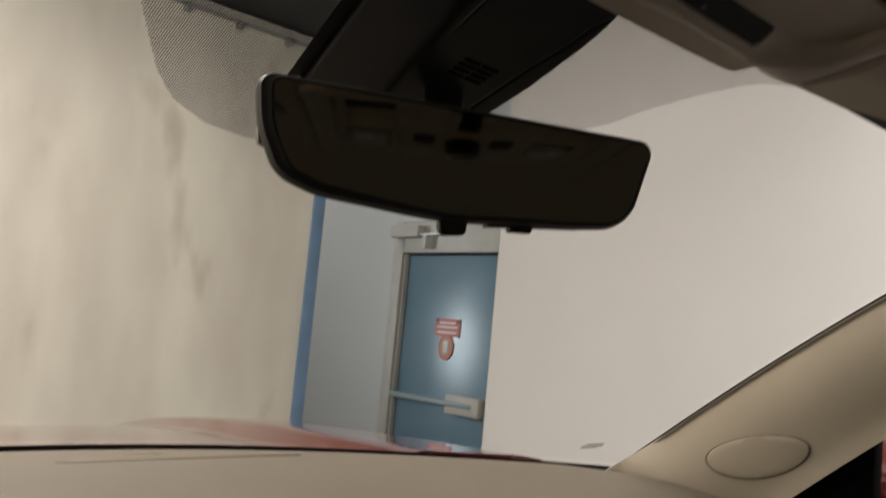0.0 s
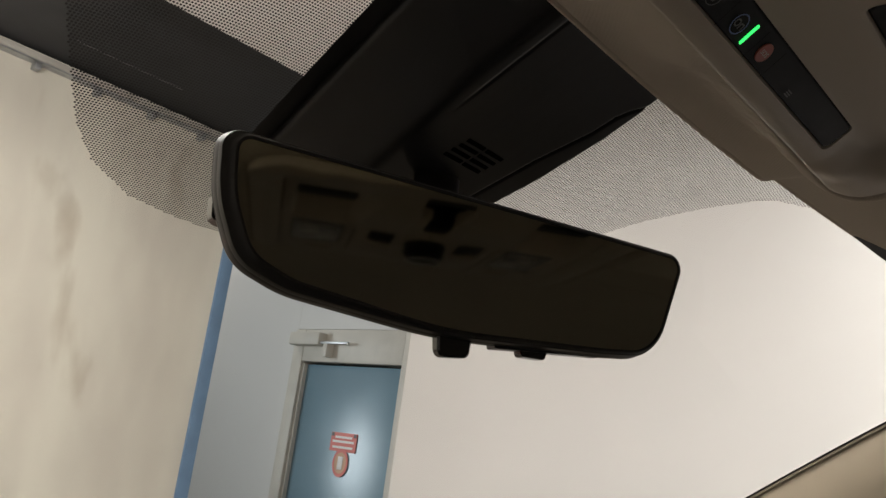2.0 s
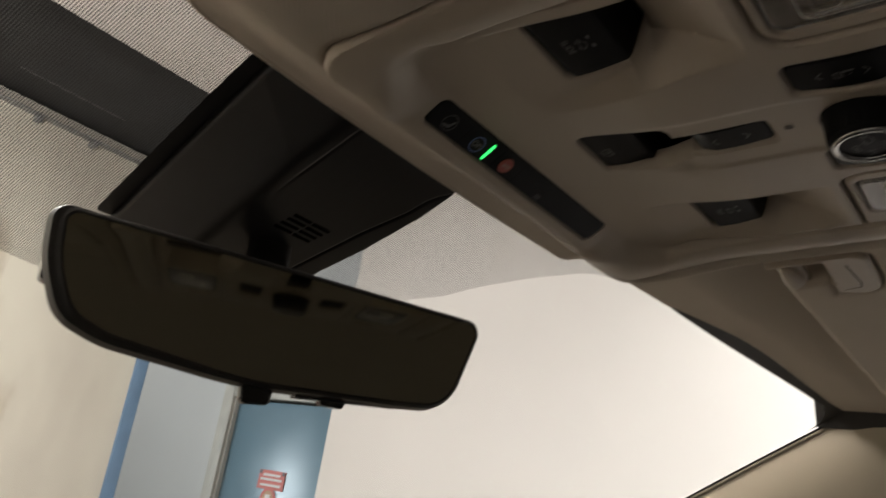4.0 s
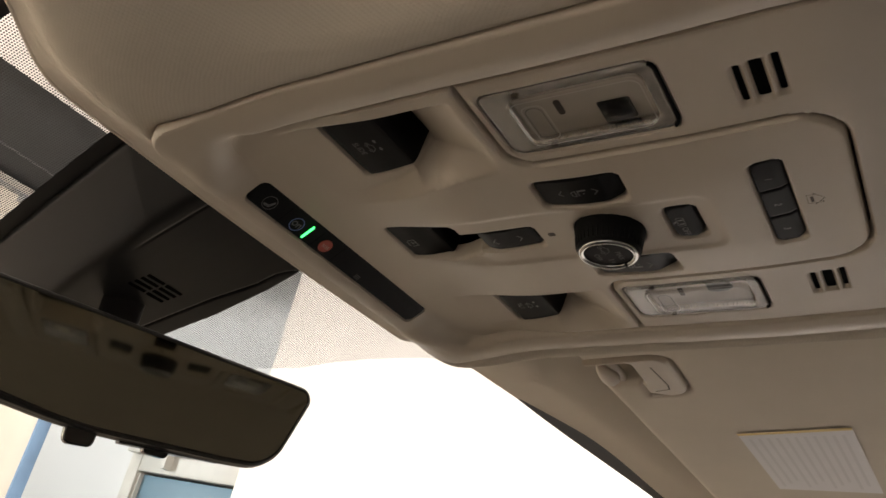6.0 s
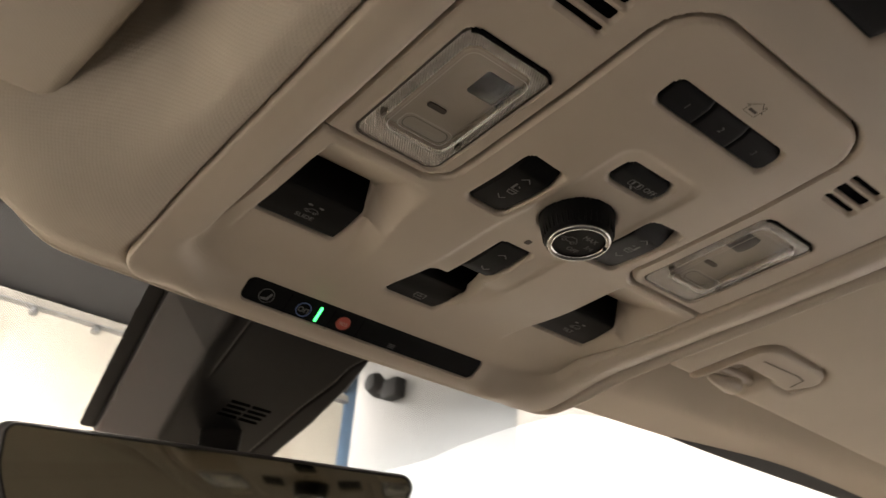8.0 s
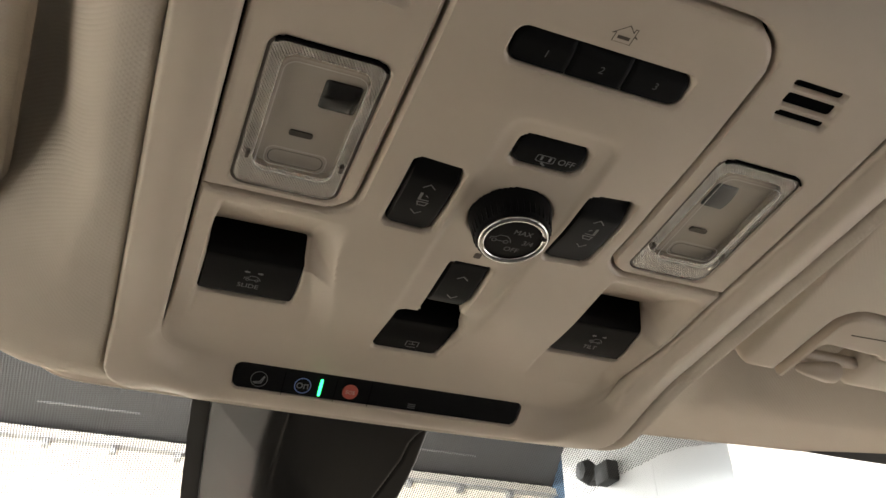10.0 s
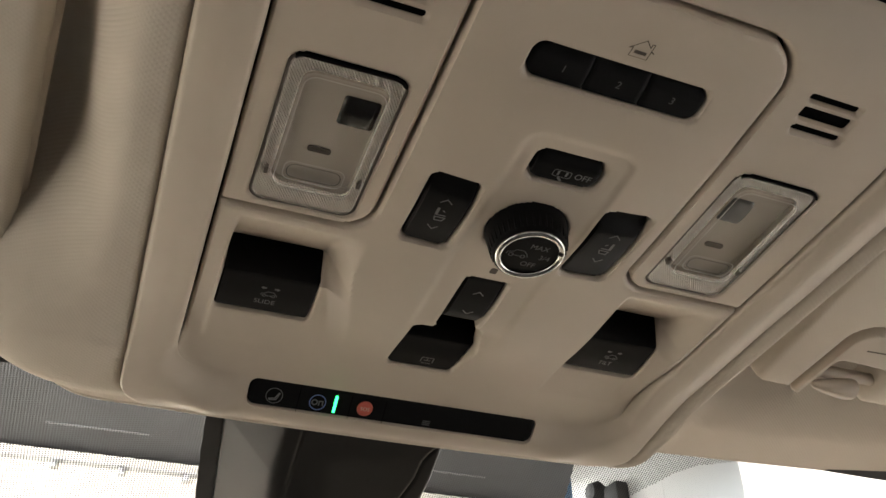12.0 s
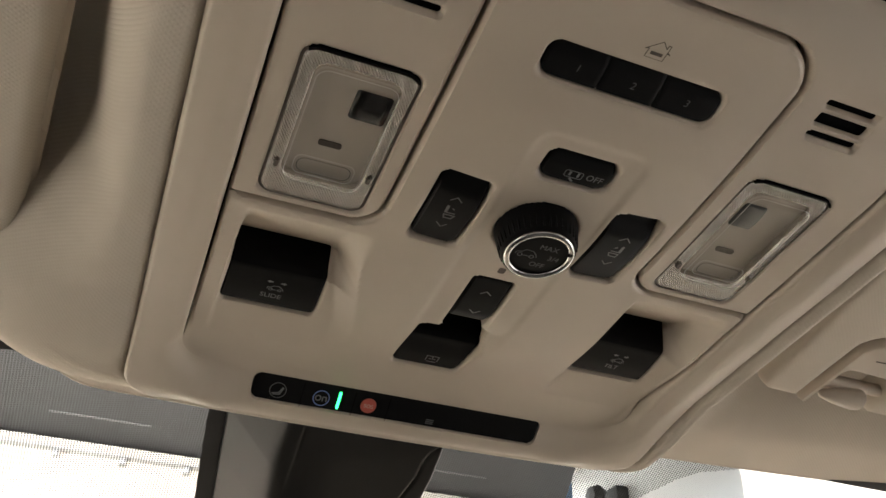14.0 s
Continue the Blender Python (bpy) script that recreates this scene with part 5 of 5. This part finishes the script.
part("button_strip", loft([[(x, y, z) for x, y in inset(fillet([(0.012, -0.060), (0.0125, -0.0690), (0.079, -0.0620), (0.079, -0.056)], [0.001] * 4, 3), d)] for d, z in ((0.0, -0.006), (0.0, -0.013))]), M_POD, mirror)
part("sensor", loft([[(x, y, z) for x, y in fillet([(0.026, -0.060), (0.029, -0.0700), (0.043, -0.0695), (0.046, -0.060)], [0.001, 0.002, 0.002, 0.001], 4)] for z in (-0.007, -0.0125)]), M_RIM, mirror, "small sensor window")
part("side_sensor", loft([[(x, y, z) for x, y in fillet([(-0.1282, -0.027), (-0.1304, -0.030), (-0.1294, -0.040), (-0.124, -0.042), (-0.122, -0.027)], [0.001, 0.002, 0.002, 0.001, 0.001], 4)] for z in (-0.0095, -0.0165)]), M_RIM, mirror, "small black sensor behind the rim")
arm = [[(-0.004 + 0.016 * math.cos(t) * k + dx, -0.020 + 0.014 * math.sin(t) * k + dy, z) for t in np.linspace(0, 2 * math.pi, 20, endpoint=False)] for k, dx, dy, z in ((1.3, 0, 0, -0.028), (1.0, 0, 0.003, -0.036), (0.9, 0, 0.012, -0.046), (0.9, 0.004, 0.030, -0.058), (0.9, 0.005, 0.066, -0.064))]
part("ball_arm", loft(arm), M_POD, mirror)

pod = tagged(base("sensor_cover", pose(0, 0.1, 1.83)), "large black plastic sensor cover above the mirror", "sensor cover")


POD = polygon([(-0.080, 0.055), (0.066, 0.055), (0.072, 0.100), (0.0725, 0.120), (0.069, 0.160), (0.063, 0.190), (0.055, 0.262), (-0.066, 0.262), (-0.0735, 0.200), (-0.0775, 0.165), (-0.081, 0.130)], 0.004)
GLASS_Z = np.array([[glass_at(x, y).z for y in np.linspace(0.04, 0.28, 25)] for x in np.linspace(-0.12, 0.12, 25)])


def glass_z(x, y):
    """The windscreen's height over the plan, between stored steps."""
    a, b = np.clip((x + 0.12) / 0.01, 0, 23.999), np.clip((y - 0.04) / 0.01, 0, 23.999)
    i, j = a.astype(int), b.astype(int)
    a, b = a - i, b - j
    return GLASS_Z[i, j] * (1 - a) * (1 - b) + GLASS_Z[i + 1, j] * a * (1 - b) + GLASS_Z[i, j + 1] * (1 - a) * b + GLASS_Z[i + 1, j + 1] * a * b


POD_LEFT = lambda y: np.interp(y, (0.055, 0.130, 0.165, 0.200, 0.262), (-0.073, -0.074, -0.0705, -0.0665, -0.059))
POD_RIGHT = lambda y: np.interp(y, (0.055, 0.100, 0.120, 0.160, 0.190, 0.262), (0.066, 0.072, 0.0725, 0.069, 0.063, 0.055))


def pod_depth(x, y):
    """How far the cover hangs under the glass: a broad sloping left facet, a flat sole and a steep right flank."""
    left = 0.004 + (x - POD_LEFT(y)) * 1.17
    right = 0.004 + (POD_RIGHT(y) - x) * 5.0
    front = 0.006 + (0.262 - y) * 0.9
    sole = 0.045 + 0.0 * x
    stack = np.stack([left, right, front, sole], 0)
    k = 0.0018
    soft = -k * np.log(np.exp(-stack / k).sum(0))
    return np.maximum(soft, 0.0035)


def seam_dip(x, y):
    line = np.interp(y, (0.085, 0.100, 0.107, 0.120, 0.150, 0.1855, 0.22), (0.068, 0.0575, 0.0548, 0.0540, 0.0456, 0.0390, 0.032))
    return 0.0014 * np.exp(-(((x - line) / 0.0008) ** 2)) + 0.0007 * np.exp(-(((x + 0.028) / 0.0008) ** 2)) * smoothstep(0.155, 0.13, y)


def pod_shape(x, y):
    return np.maximum(POD(x, y), POD_LEFT(y) - x)


shell = plate("shell", lambda x, y: pod_shape(x, y + 0.1), (-0.104, 0.094, -0.05, 0.170), 0.0008, lambda x, y: glass_z(x, y + 0.1) - pod_depth(x, y + 0.1) + seam_dip(x, y + 0.1) - 1.83, M_POD, pod, lip=0.002, skirt=0.003, sharp=60)
plate("frit_patch", lambda x, y: grown(POD, 0.0006)(x, y + TOP_Y), (-0.115, 0.10, -0.045, 0.195), 0.003, lambda x, y: glass_z(x, y + TOP_Y) - TOP_Z + 0.0006, M_FRIT, windscreen, "solid black border round the sensor cover", skirt=0)
GRILLE = Vector((0.011, 0.167, 0))
for a in range(2):
    for b in range(4):
        gx_, gy_ = GRILLE.x - 0.0082 + 0.0164 * a + 0.0010 * (1.5 - b), GRILLE.y - 0.0063 + 0.0042 * b
        gz_ = float(glass_z(np.array(gx_), np.array(gy_)) - pod_depth(np.array(gx_), np.array(gy_)))
        slot_bm = box_bm(-0.0074, 0.0074, -0.0014, 0.0014, -0.0004, 0.0012, 0.0003, 1)
        bmesh.ops.transform(slot_bm, matrix=pose(gx_, gy_ - 0.1, gz_ - 1.83, -28, 0, 0), verts=slot_bm.verts)
        part("grille_slot", slot_bm, M_VOID, shell)
